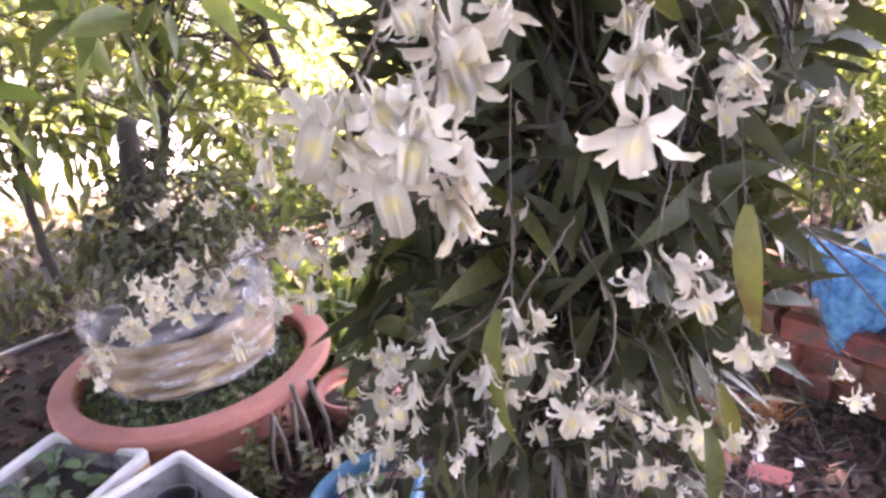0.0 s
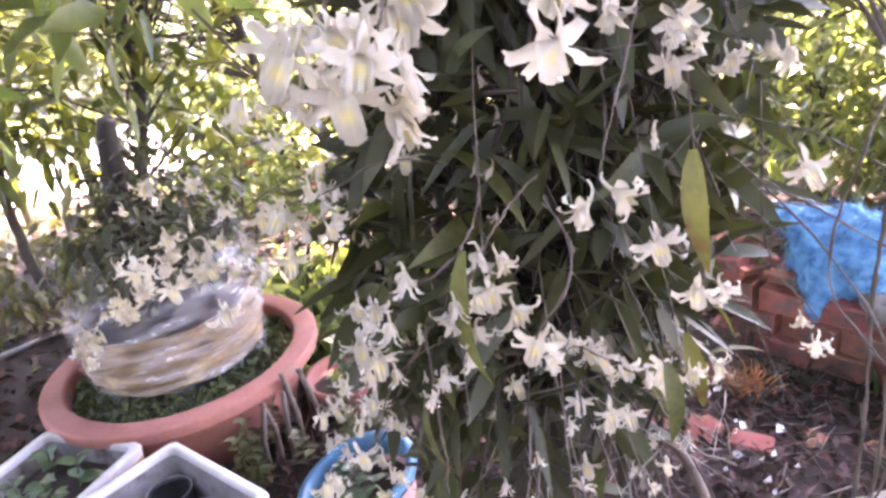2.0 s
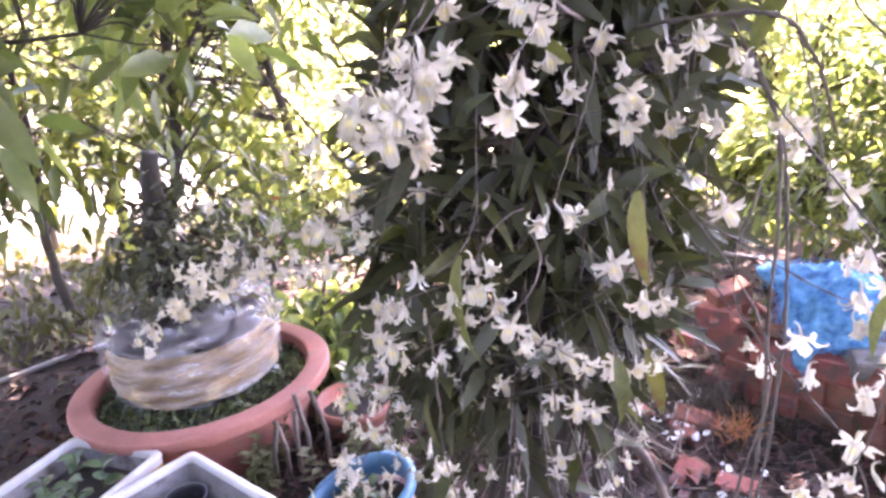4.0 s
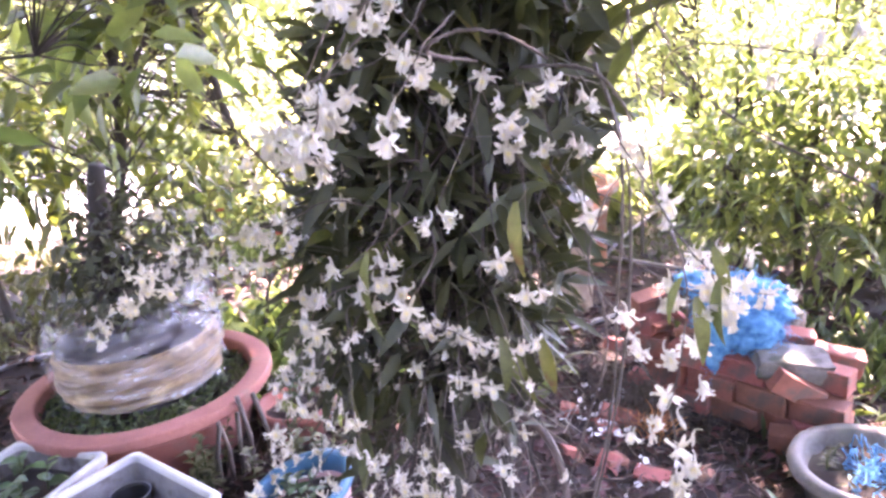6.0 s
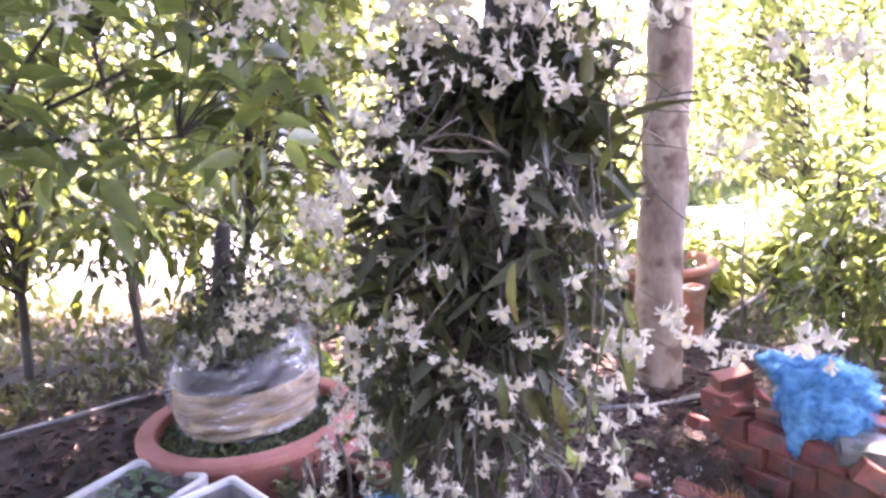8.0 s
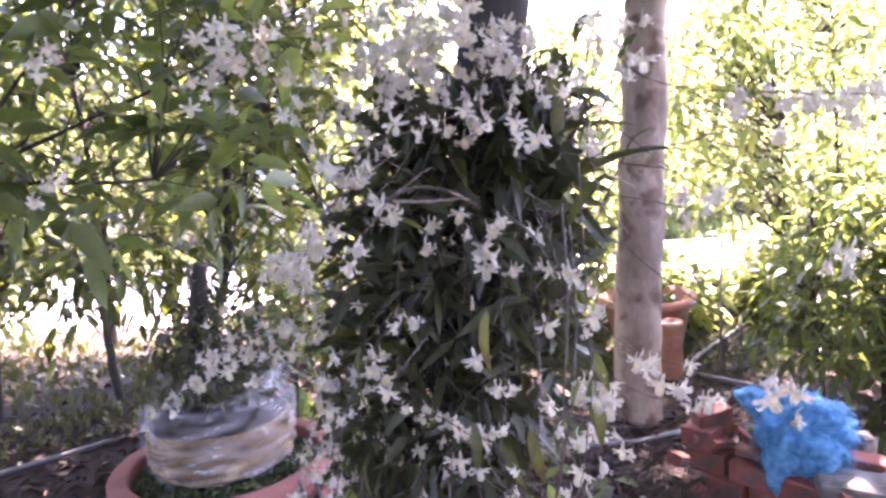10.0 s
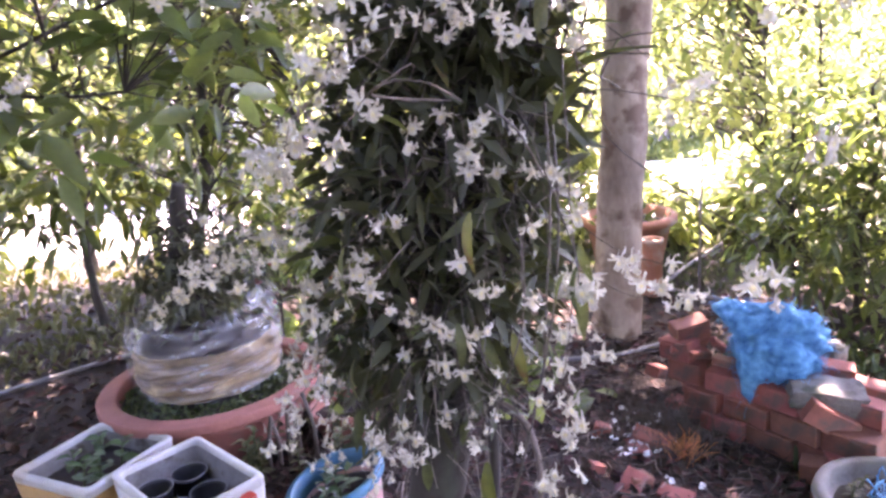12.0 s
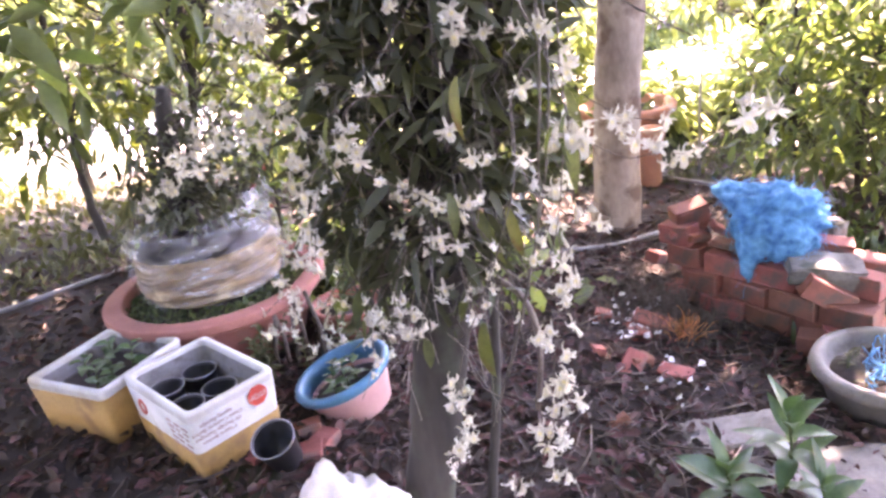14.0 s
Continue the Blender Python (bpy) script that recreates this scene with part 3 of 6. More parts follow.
def flower_meshes():
    """Pairs of petals and lip: wide open, half open, nodding bell, curled old flower, bud."""
    sets = []
    rnd = random.Random(3)
    for kind, lean, curl, size in (("open", 0.15, -1.6, 1.0), ("open", 0.35, -2.4, 1.0), ("open", -0.15, 2.0, 1.05), ("half", 0.75, -2.4, 1.0), ("half", 0.95, -3.2, 0.95),
                                   ("bell", 1.2, -2.2, 0.95), ("bell", 1.3, -1.4, 0.9), ("old", 1.15, -3.6, 0.95), ("bud", 1.48, 0.12, 0.62), ("withered", 1.25, -3.0, 0.9), ("withered", 1.42, -1.0, 0.8)):
        g = Geo()
        for k, a in enumerate((90, 198, 342, 18, 162)):
            broad = k > 2
            petal(g, radians(a + rnd.uniform(-9, 9)), 0.0215 * size * rnd.uniform(0.9, 1.12), (0.0068 if broad else 0.0050) * size,
                  lean + rnd.uniform(-0.18, 0.18), curl * rnd.uniform(0.5, 1.4), rnd.uniform(-1.1, 1.1), wave=0.0009)
        g.tube(curve([(0, 0.0, 0), (0, 0.005, 0.002), (0, 0.008, 0.006), (0, 0.008, 0.011)], 6), np.linspace(0.0015, 0.0005, 6), 5)
        lip = None if kind in ("bud", "withered") else lip_mesh("lip", 0.0155 * size, 0.0135 * size, 0.75 if kind == "open" else 0.25, 0.0022, len(sets))
        sets.append((kind, g.mesh("flower", M_SHADED_WITHER if kind == "withered" else M_PETAL), lip))
    return sets


FLOWERS = flower_meshes()
CLUMP_AT = (0.28, 0.95, 1.1)
part_of_orchid = Matrix.Translation((-0.28, -0.95, -1.1))


def clump(label):
    return thing("orchid", CLUMP_AT, label, "orchid", "orchid clumps on the trunk")


orchid = clump("white orchid clump flowering at the top of the trunk")
flower_count = [0]


def bloom(p, kind=None, size=1.0, yaw=None, pitch=None):
    """One flower at p; most face the front and nod."""
    if kind is None:
        kind = rng.choice(["open", "half", "bell", "old", "bud"], p=[0.25, 0.29, 0.26, 0.14, 0.06])
    pick = [f for f in FLOWERS if f[0] == kind]
    _, me, lip = pick[int(rng.integers(len(pick)))]
    yaw = rng.normal(0, 62) if yaw is None else yaw
    tilt = rng.normal({"open": 18, "half": 38, "bell": 66, "old": 60, "bud": 75, "withered": 72}[kind], 14) if pitch is None else pitch
    m = Matrix.Translation(Vector(p)) @ pose(0, 0, 0, 0, 0, yaw) @ pose(0, 0, 0, tilt) @ pose(0, 0, 0, 0, rng.normal(0, 22), 0) @ Matrix.Scale(size * rng.uniform(0.68, 0.94), 4)
    ob = new("flower", me)
    ob.parent, ob.matrix_parent_inverse, ob.matrix_basis = orchid, part_of_orchid, m
    flower_count[0] += 1
    if lip:
        child = new("lip", lip)
        child.parent = ob


def jointed(line, r0, r1):
    """A cane with swollen joints and dry sheaths."""
    fine = curve(line, 78)
    fine[1:-1] += rng.normal(size=(76, 3)) * 0.00035
    rad = np.linspace(r0, r1, 78) * np.where(np.arange(78) % 6 == 0, 1.45, np.where(np.arange(78) % 6 == 1, 1.2, 0.9)) * rng.uniform(0.9, 1.1, 78)
    return Geo().tube(fine, rad, 6)


def spray(root, pts, n, size=1.0, spread=0.012, r=0.0009, start=0.25):
    """A leafless cane from its root through points, with n flowers along its outer stretch."""
    root = (root[0] + rng.normal(-0.02, 0.06), root[1] + rng.normal(0.02, 0.03), root[2] + rng.normal(0, 0.07))
    line = curve([root, *pts], 26)
    line[2:-1] += np.cumsum(rng.normal(size=(23, 3)) * 0.0010, 0) * np.linspace(1, 0, 23)[:, None]
    part("cane", jointed(line, r * 1.2, r * 0.6), M_CANE, orchid)
    for s in np.linspace(start, 1, n):
        i = min(25, int(round((s + rng.normal(0, 0.01)) * 25)))
        p = line[max(0, i)] + rng.normal(size=3) * spread * 1.35 + (0, -0.008, -0.010)
        bloom(p, size=size)


# crown of the clump, above the eye
T = (0.36, 0.88, 1.62)
spray(T, [(0.33, 0.72, 1.69), (0.29, 0.65, 1.67), (0.24, 0.63, 1.62)], 48, 0.98, 0.025, start=0.3)
spray(T, [(0.28, 0.75, 1.70), (0.22, 0.66, 1.67), (0.18, 0.64, 1.61)], 48, 0.98, 0.025, start=0.3)
spray(T, [(0.41, 0.76, 1.66), (0.40, 0.69, 1.64), (0.37, 0.66, 1.60)], 42, 0.98, 0.021, start=0.3)
spray(T, [(0.32, 0.74, 1.71), (0.28, 0.67, 1.70), (0.22, 0.64, 1.67)], 40, 0.98, 0.025, start=0.3)
spray(T, [(0.45, 0.74, 1.70), (0.50, 0.62, 1.66), (0.54, 0.58, 1.645)], 14, 1.0, 0.016, start=0.45)
spray(T, [(0.36, 0.68, 1.66), (0.33, 0.66, 1.57), (0.31, 0.65, 1.56)], 7, 1.0, 0.011, start=0.75)
spray(T, [(0.42, 0.72, 1.62), (0.41, 0.66, 1.56), (0.40, 0.65, 1.53)], 4, 1.0, 0.011, start=0.75)
spray(T, [(0.28, 0.70, 1.62), (0.21, 0.56, 1.53), (0.17, 0.50, 1.51)], 14, 1.0, 0.014, start=0.5)
spray(T, [(0.25, 0.74, 1.76), (0.08, 0.64, 1.72), (0.00, 0.60, 1.64)], 16, 1.0, 0.02, start=0.55)
spray(T, [(0.22, 0.76, 1.66), (0.13, 0.68, 1.64), (0.10, 0.65, 1.61)], 18, 0.96, 0.028, start=0.45)
spray(T, [(0.25, 0.78, 1.74), (0.08, 0.66, 1.72), (0.03, 0.62, 1.69), (-0.03, 0.62, 1.645)], 16, 1.0, 0.013, start=0.66)
spray(T, [(0.20, 0.74, 1.78), (-0.05, 0.66, 1.75), (-0.20, 0.62, 1.70), (-0.255, 0.62, 1.70)], 5, 1.0, 0.009, start=0.85)
spray(T, [(0.25, 0.78, 1.72), (-0.05, 0.66, 1.68), (-0.20, 0.60, 1.58), (-0.27, 0.61, 1.52)], 5, 1.0, 0.014, start=0.85)
spray(T, [(0.46, 0.74, 1.70), (0.56, 0.66, 1.60), (0.68, 0.65, 1.57), (0.76, 0.65, 1.565), (0.84, 0.65, 1.555)], 13, 1.0, 0.008, start=0.7)
spray(T, [(0.48, 0.74, 1.58), (0.58, 0.67, 1.49), (0.625, 0.65, 1.45)], 3, 1.0, 0.010, start=0.9)
spray(T, [(0.42, 0.74, 1.60), (0.47, 0.66, 1.57), (0.50, 0.65, 1.54)], 6, 1.0, 0.014, start=0.7)
# near left cluster
orchid = clump("white orchid clump with large open flowers in front")
L = (0.30, 0.86, 1.50)
spray(L, [(0.22, 0.60, 1.52), (0.155, 0.48, 1.46), (0.146, 0.44, 1.425), (0.138, 0.43, 1.415)], 3, 0.95, 0.004, start=0.8)
spray(L, [(0.18, 0.62, 1.53), (0.135, 0.50, 1.46), (0.122, 0.46, 1.43), (0.112, 0.445, 1.42)], 3, 0.95, 0.005, start=0.75)
spray(L, [(0.20, 0.62, 1.52), (0.14, 0.56, 1.46), (0.088, 0.49, 1.398)], 3, 0.85, 0.007, start=0.75)
spray(L, [(0.24, 0.62, 1.52), (0.20, 0.54, 1.47), (0.16, 0.52, 1.46), (0.13, 0.49, 1.455)], 4, 0.95, 0.008, start=0.6)
for p, kind, yaw, tilt in (((0.131, 0.42, 1.404), "open", -8, 26), ((0.147, 0.425, 1.396), "bell", 20, 52), ((0.113, 0.43, 1.419), "open", -38, 20), ((0.127, 0.437, 1.424), "half", 30, 15),
                           ((0.140, 0.44, 1.421), "half", -15, 30), ((0.152, 0.46, 1.438), "open", 35, 30), ((0.151, 0.465, 1.428), "half", 10, 40)):
    bloom(p, kind, 1.08, yaw, tilt)
spray(L, [(0.27, 0.66, 1.50), (0.235, 0.52, 1.48), (0.214, 0.46, 1.448), (0.206, 0.45, 1.441)], 2, 1.0, 0.003, start=0.96)
bloom((0.202, 0.425, 1.412), "half", 1.15, -40, 25)
# middle of the front
C = (0.33, 0.96, 1.44)
for end in ((0.305, 0.68, 1.44), (0.36, 0.61, 1.43), (0.33, 0.70, 1.38), (0.326, 0.73, 1.35), (0.38, 0.725, 1.35), (0.235, 0.54, 1.325), (0.307, 0.70, 1.22), (0.345, 0.70, 1.175), (0.415, 0.69, 1.265), (0.22, 0.538, 1.475)):
    mid = ((C[0] + end[0]) / 2 + rng.normal(0, 0.02), (C[1] + end[1]) / 2 - 0.03, max(C[2], end[2]) - 0.02)
    spray(C, [mid, end], 0, r=0.0009)


def placed(rows, size=1.12):
    """Single flowers (x, y, z, kind, yaw) at their places."""
    for x, y, z, kind, yaw in rows:
        bloom((x, y, z + 0.004), kind, size, yaw + rng.normal(0, 10))


placed(((0.301, 0.682, 1.431, "open", 10), (0.314, 0.653, 1.409, "bell", -30), (0.343, 0.640, 1.412, "bell", 40), (0.359, 0.600, 1.427, "half", 20), (0.398, 0.626, 1.412, "bell", -20),
        (0.408, 0.630, 1.402, "bell", 35), (0.329, 0.707, 1.374, "open", -15), (0.320, 0.700, 1.366, "half", 30), (0.338, 0.710, 1.362, "half", 60), (0.329, 0.733, 1.339, "open", 0)))
placed(((0.370, 0.723, 1.341, "half", 30), (0.414, 0.747, 1.342, "bell", -25), (0.424, 0.745, 1.336, "bell", 30), (0.227, 0.530, 1.312, "old", -50), (0.240, 0.534, 1.316, "old", 60),
        (0.307, 0.700, 1.209, "open", 5), (0.340, 0.700, 1.164, "half", -20), (0.356, 0.698, 1.166, "half", 30), (0.415, 0.688, 1.257, "open", 10), (0.258, 0.610, 1.400, "old", 40),
        (0.219, 0.527, 1.463, "open", -10), (0.228, 0.530, 1.452, "half", 30), (0.255, 0.697, 1.418, "half", 20), (0.446, 0.634, 1.351, "half", -20), (0.452, 0.620, 1.340, "open", 30)))
bloom((0.308, 0.70, 1.302), "bud", 1.2, 0, 80)
# left arm over the wrapped root ball
orchid = clump("white orchid clump with a long drooping flower arm")
A = (0.26, 0.90, 1.30)
spray(A, [(0.116, 0.77, 1.29), (0.04, 0.79, 1.262), (-0.045, 0.76, 1.255), (-0.15, 0.88, 1.20), (-0.25, 0.96, 1.135), (-0.29, 0.90, 1.105)], 46, 1.0, 0.009, start=0.3)
spray(A, [(0.10, 0.80, 1.33), (-0.02, 0.84, 1.31), (-0.13, 0.885, 1.292), (-0.30, 1.12, 1.20)], 9, 1.0, 0.016, start=0.45)
spray(A, [(0.08, 0.80, 1.30), (0.0, 0.80, 1.275), (-0.09, 0.80, 1.225)], 9, 1.0, 0.018, start=0.4)
# front left, hanging
spray(A, [(0.17, 0.66, 1.275), (0.13, 0.60, 1.252), (0.092, 0.68, 1.225)], 3, 1.0, 0.010, start=0.6)
spray(A, [(0.20, 0.66, 1.28), (0.167, 0.625, 1.25), (0.148, 0.605, 1.222), (0.15, 0.61, 1.18)], 4, 1.0, 0.010, start=0.55)
spray(A, [(0.23, 0.62, 1.25), (0.197, 0.58, 1.207), (0.222, 0.66, 1.15), (0.25, 0.73, 1.11), (0.295, 0.705, 1.09), (0.33, 0.70, 1.098)], 3, 0.9, 0.007, start=0.45)
placed(((0.169, 0.626, 1.253, "bell", -25), (0.181, 0.626, 1.248, "bell", 30), (0.120, 0.600, 1.258, "bell", -50), (0.172, 0.621, 1.226, "open", 20), (0.150, 0.604, 1.223, "old", -70),
        (0.160, 0.606, 1.208, "half", 10), (0.153, 0.612, 1.187, "bell", 0), (0.197, 0.574, 1.209, "open", -15), (0.187, 0.600, 1.222, "half", 50), (0.067, 0.702, 1.190, "half", -30),
        (0.079, 0.702, 1.186, "half", 30), (0.066, 0.690, 1.158, "open", -10), (0.073, 0.705, 1.135, "open", 20), (0.085, 0.715, 1.118, "bell", 0)))
placed(((0.224, 0.714, 1.134, "bell", 20), (0.218, 0.716, 1.118, "half", -30), (0.240, 0.735, 1.112, "half", 15), (0.253, 0.740, 1.099, "half", 40), (0.266, 0.728, 1.096, "open", -20),
        (0.280, 0.717, 1.091, "half", 20), (0.296, 0.700, 1.092, "bell", 30), (0.309, 0.689, 1.100, "open", -25), (0.325, 0.678, 1.104, "half", 10), (0.340, 0.667, 1.114, "half", 40),
        (0.271, 0.749, 1.012, "half", -15), (0.295, 0.774, 0.996, "open", 25), (0.201, 0.767, 0.966, "bell", 0), (0.256, 0.819, 0.903, "open", -5), (0.323, 0.815, 0.868, "half", 30)), 1.05)
B = (0.24, 0.92, 1.15)
spray(B, [(0.10, 0.80, 1.16), (0.05, 0.77, 1.11), (0.03, 0.80, 1.05), (0.0, 0.83, 1.01)], 14, 0.95, 0.014, start=0.35)
spray(B, [(0.12, 0.70, 1.17), (0.13, 0.56, 1.15), (0.13, 0.54, 1.13), (0.145, 0.46, 1.12)], 5, 1.0, 0.010, start=0.6)
spray(B, [(0.09, 0.78, 1.09), (0.04, 0.745, 1.01), (-0.01, 0.78, 0.95), (-0.077, 0.80, 0.89)], 18, 0.95, 0.016, start=0.35)
spray(B, [(0.07, 0.90, 1.0), (-0.02, 0.90, 0.87), (-0.08, 0.975, 0.80)], 6, 1.0, 0.016, start=0.45)
# below
D = (0.24, 0.92, 1.0)
for end, n in (((0.212, 0.885, 0.97), 2), ((0.271, 0.75, 1.012), 3), ((0.25, 0.815, 0.90), 2), ((0.319, 0.815, 0.867), 3), ((0.319, 0.705, 0.885), 3), ((0.22, 0.84, 1.06), 2), ((0.30, 0.85, 0.93), 2), ((0.15, 0.86, 1.03), 2), ((0.36, 0.80, 0.97), 2), ((0.12, 0.80, 0.86), 2)):
    spray(D, [((D[0] + end[0]) / 2, (D[1] + end[1]) / 2, max(D[2], end[2]) + 0.02), end], n, 0.95, 0.012, 0.0011, start=0.8)
spray(D, [(0.20, 0.80, 0.99), (0.18, 0.715, 0.93), (0.16, 0.71, 0.905)], 12, 1.0, 0.018, start=0.65)
spray(D, [(0.20, 0.78, 0.98), (0.19, 0.72, 0.93), (0.215, 0.71, 0.89)], 9, 1.0, 0.016, start=0.6)
spray(D, [(0.16, 0.84, 0.98), (0.06, 0.83, 0.90), (-0.01, 0.85, 0.80)], 7, 1.0, 0.014, start=0.6)
spray(D, [(0.18, 0.84, 0.95), (0.12, 0.84, 0.86), (0.10, 0.85, 0.77)], 5, 1.0, 0.016, start=0.6)
# right column of long hanging canes
orchid = clump("white orchid clump with long hanging flower canes")
R = (0.45, 0.84, 1.50)
S = (0.40, 0.82, 1.24)
Q = (0.44, 0.70, 1.37)
placed(((0.469, 0.575, 1.296, "open", 20), (0.478, 0.620, 1.302, "half", 40), (0.488, 0.704, 1.305, "half", -20), (0.409, 0.511, 1.209, "half", -30), (0.418, 0.516, 1.177, "bell", 20),
        (0.444, 0.486, 1.232, "half", 0), (0.452, 0.428, 1.263, "open", -20), (0.466, 0.430, 1.258, "open", 30), (0.438, 0.481, 1.176, "half", 25), (0.440, 0.484, 1.130, "open", -15),
        (0.537, 0.665, 1.208, "open", 20), (0.551, 0.640, 1.220, "half", -10), (0.615, 0.693, 1.190, "open", 35), (0.635, 0.684, 1.139, "open", 15), (0.593, 0.665, 1.163, "half", 30), (0.572, 0.680, 1.168, "open", -25)))
spray(Q, [(0.464, 0.60, 1.305), (0.462, 0.56, 1.29), (0.455, 0.48, 1.24), (0.44, 0.47, 1.14), (0.433, 0.52, 1.08)], 9, 1.0, 0.010, start=0.45)
spray(Q, [(0.452, 0.52, 1.30), (0.456, 0.43, 1.278), (0.454, 0.41, 1.262)], 5, 1.0, 0.009, 0.0009, start=0.6)
spray(Q, [(0.42, 0.62, 1.30), (0.40, 0.61, 1.20), (0.44, 0.48, 1.13), (0.436, 0.455, 1.05), (0.42, 0.43, 0.96), (0.418, 0.43, 0.89), (0.38, 0.43, 0.805)], 30, 1.0, 0.008, start=0.45)
spray(S, [(0.40, 0.56, 1.2), (0.36, 0.5, 1.08), (0.32, 0.475, 0.995), (0.30, 0.477, 0.935), (0.305, 0.455, 0.88), (0.283, 0.47, 0.82)], 14, 1.0, 0.009, start=0.62)
spray(S, [(0.46, 0.78, 1.26), (0.53, 0.74, 1.215), (0.564, 0.725, 1.2), (0.605, 0.68, 1.195)], 4, 1.0, 0.009, start=0.6)
spray(S, [(0.46, 0.76, 1.20), (0.55, 0.73, 1.14), (0.60, 0.68, 1.15), (0.632, 0.66, 1.15)], 3, 1.0, 0.010, start=0.6)
spray(S, [(0.46, 0.85, 1.12), (0.53, 0.90, 1.02), (0.567, 0.91, 0.97)], 4, 1.0, 0.012, start=0.75)
spray(R, [(0.48, 0.62, 1.50), (0.58, 0.46, 1.52), (0.604, 0.42, 1.56), (0.668, 0.40, 1.557), (0.73, 0.40, 1.55)], 9, 1.0, 0.007, start=0.6)
spray(R, [(0.50, 0.62, 1.45), (0.62, 0.48, 1.43), (0.70, 0.46, 1.415), (0.72, 0.475, 1.395)], 4, 1.0, 0.008, start=0.85)
spray(R, [(0.50, 0.60, 1.42), (0.58, 0.42, 1.34), (0.62, 0.365, 1.306), (0.63, 0.38, 1.28)], 5, 1.0, 0.008, start=0.8)
spray(R, [(0.48, 0.60, 1.5), (0.54, 0.44, 1.49), (0.564, 0.40, 1.473)], 3, 0.95, 0.006, start=0.92)

# leaves of the orchid
orchid = clump("dense leafy orchid clump wrapped round the trunk")
def lance_mesh(name, length, width, bend, mat):
    n = 9
    v = []
    p, th = np.zeros(3), 0.15
    for i in range(n):
        s = i / (n - 1)
        w = width * math.sin(math.pi * (0.06 + 0.92 * s) ** 0.8) if i < n - 1 else 0.0006
        v += [p + (-w / 2, 0, w * 0.16), p, p + (w / 2, 0, w * 0.16)]
        p = p + np.array([0, math.cos(th), math.sin(th)]) * length / (n - 1)
        th -= bend / n
    return Geo().add(v, [(i * 3 + k, i * 3 + k + 1, i * 3 + k + 4, i * 3 + k + 3) for i in range(n - 1) for k in (0, 1)]).mesh(name, mat)


LANCES = [lance_mesh("leaf", 0.095, 0.022, 0.9, M_LANCE), lance_mesh("leaf", 0.08, 0.023, 0.5, M_LANCE), lance_mesh("leaf", 0.11, 0.023, 1.3, M_LANCE)]
OLD = lance_mesh("leaf", 0.095, 0.019, 1.1, M_OLD_LANCE)


def orchid_leaf(p, yaw, pitch, roll, size, me):
    ob = new("leaf", me)
    ob.parent, ob.matrix_parent_inverse = orchid, part_of_orchid
    ob.matrix_basis = Matrix.Translation(Vector(p)) @ pose(0, 0, 0, 0, 0, yaw) @ pose(0, 0, 0, pitch) @ pose(0, 0, 0, 0, roll, 0) @ Matrix.Scale(size, 4)


host_line = curve(HOST, 80)
for i in range(150):
    z = 0.80 + 0.80 * rng.beta(1.6, 1.25)
    c = host_line[np.argmin(abs(host_line[:, 2] - z))]
    a = rng.uniform(0, 360) if i % 3 else rng.normal(180, 60)
    rad = rng.uniform(0.09, 0.19)
    p = c + (-math.sin(radians(a)) * rad * 1.2 - 0.01, math.cos(radians(a)) * rad, rng.normal(0, 0.03)) - np.array((0.03, 0, 0))
    orchid_leaf(p, a + rng.normal(0, 55), rng.normal(5, 48), rng.normal(0, 40), rng.uniform(0.75, 1.25), OLD if i % 14 == 0 else LANCES[i % 3])
# the dense inner foliage
inner = Geo()
n = 2500
z = 0.78 + 0.86 * rng.beta(1.5, 1.05, n)
c = np.array([host_line[np.argmin(abs(host_line[:, 2] - q))] for q in z])
a = rng.uniform(0, 2 * np.pi, n)
rad = 0.03 + 0.16 * np.sqrt(rng.uniform(0, 1, n)) * np.sin(np.pi * (0.2 + 0.60 * (z - 0.78) / 0.86))
pos = np.stack([c[:, 0] - 0.035 + rad * 1.2 * np.cos(a), c[:, 1] + rad * np.sin(a), z], 1)
way = unit(n) + np.stack([np.cos(a), np.sin(a), np.full(n, 0.1)], 1) * 0.5
inner.leaves(pos, way, rng.normal(size=(n, 3)) * 0.8 + (0, 0, 0.6), rng.uniform(0.05, 0.105, n), rng.uniform(0.014, 0.023, n), 0.2, 0.16)
part("foliage", inner, M_ORCHID_LEAF, orchid, "dense dark green inner leaves", kind="stuff")
# single leaves that stand out
for p, yaw, pitch, roll, s, old in (((0.33, 0.68, 1.29), 165, -62, 20, 1.0, 1), ((0.452, 0.40, 1.283), 150, -70, 40, 0.6, 0), ((0.458, 0.43, 1.30), 215, -66, 50, 0.5, 0), ((0.448, 0.47, 1.26), 120, -55, 10, 0.5, 0), ((0.34, 0.46, 1.02), 170, -85, 10, 1.0, 1),
                                    ((0.16, 0.60, 1.27), 150, -80, 30, 1.1, 0), ((0.30, 0.66, 1.13), 200, -75, 0, 0.8, 0), ((0.26, 0.60, 1.42), 120, 30, 10, 1.0, 0),
                                    ((0.45, 0.88, 1.435), 268, 27, 10, 2.4, 0), ((0.44, 0.90, 1.40), 255, 55, 30, 1.8, 0), ((0.46, 0.9, 1.5), 280, 62, -20, 1.6, 0), ((0.46, 0.75, 1.40), 290, 55, 10, 1.2, 0), ((0.46, 0.47, 1.24), 185, -65, 5, 0.7, 0)):
    orchid_leaf(p, yaw, pitch, roll, s, OLD if old else LANCES[0])
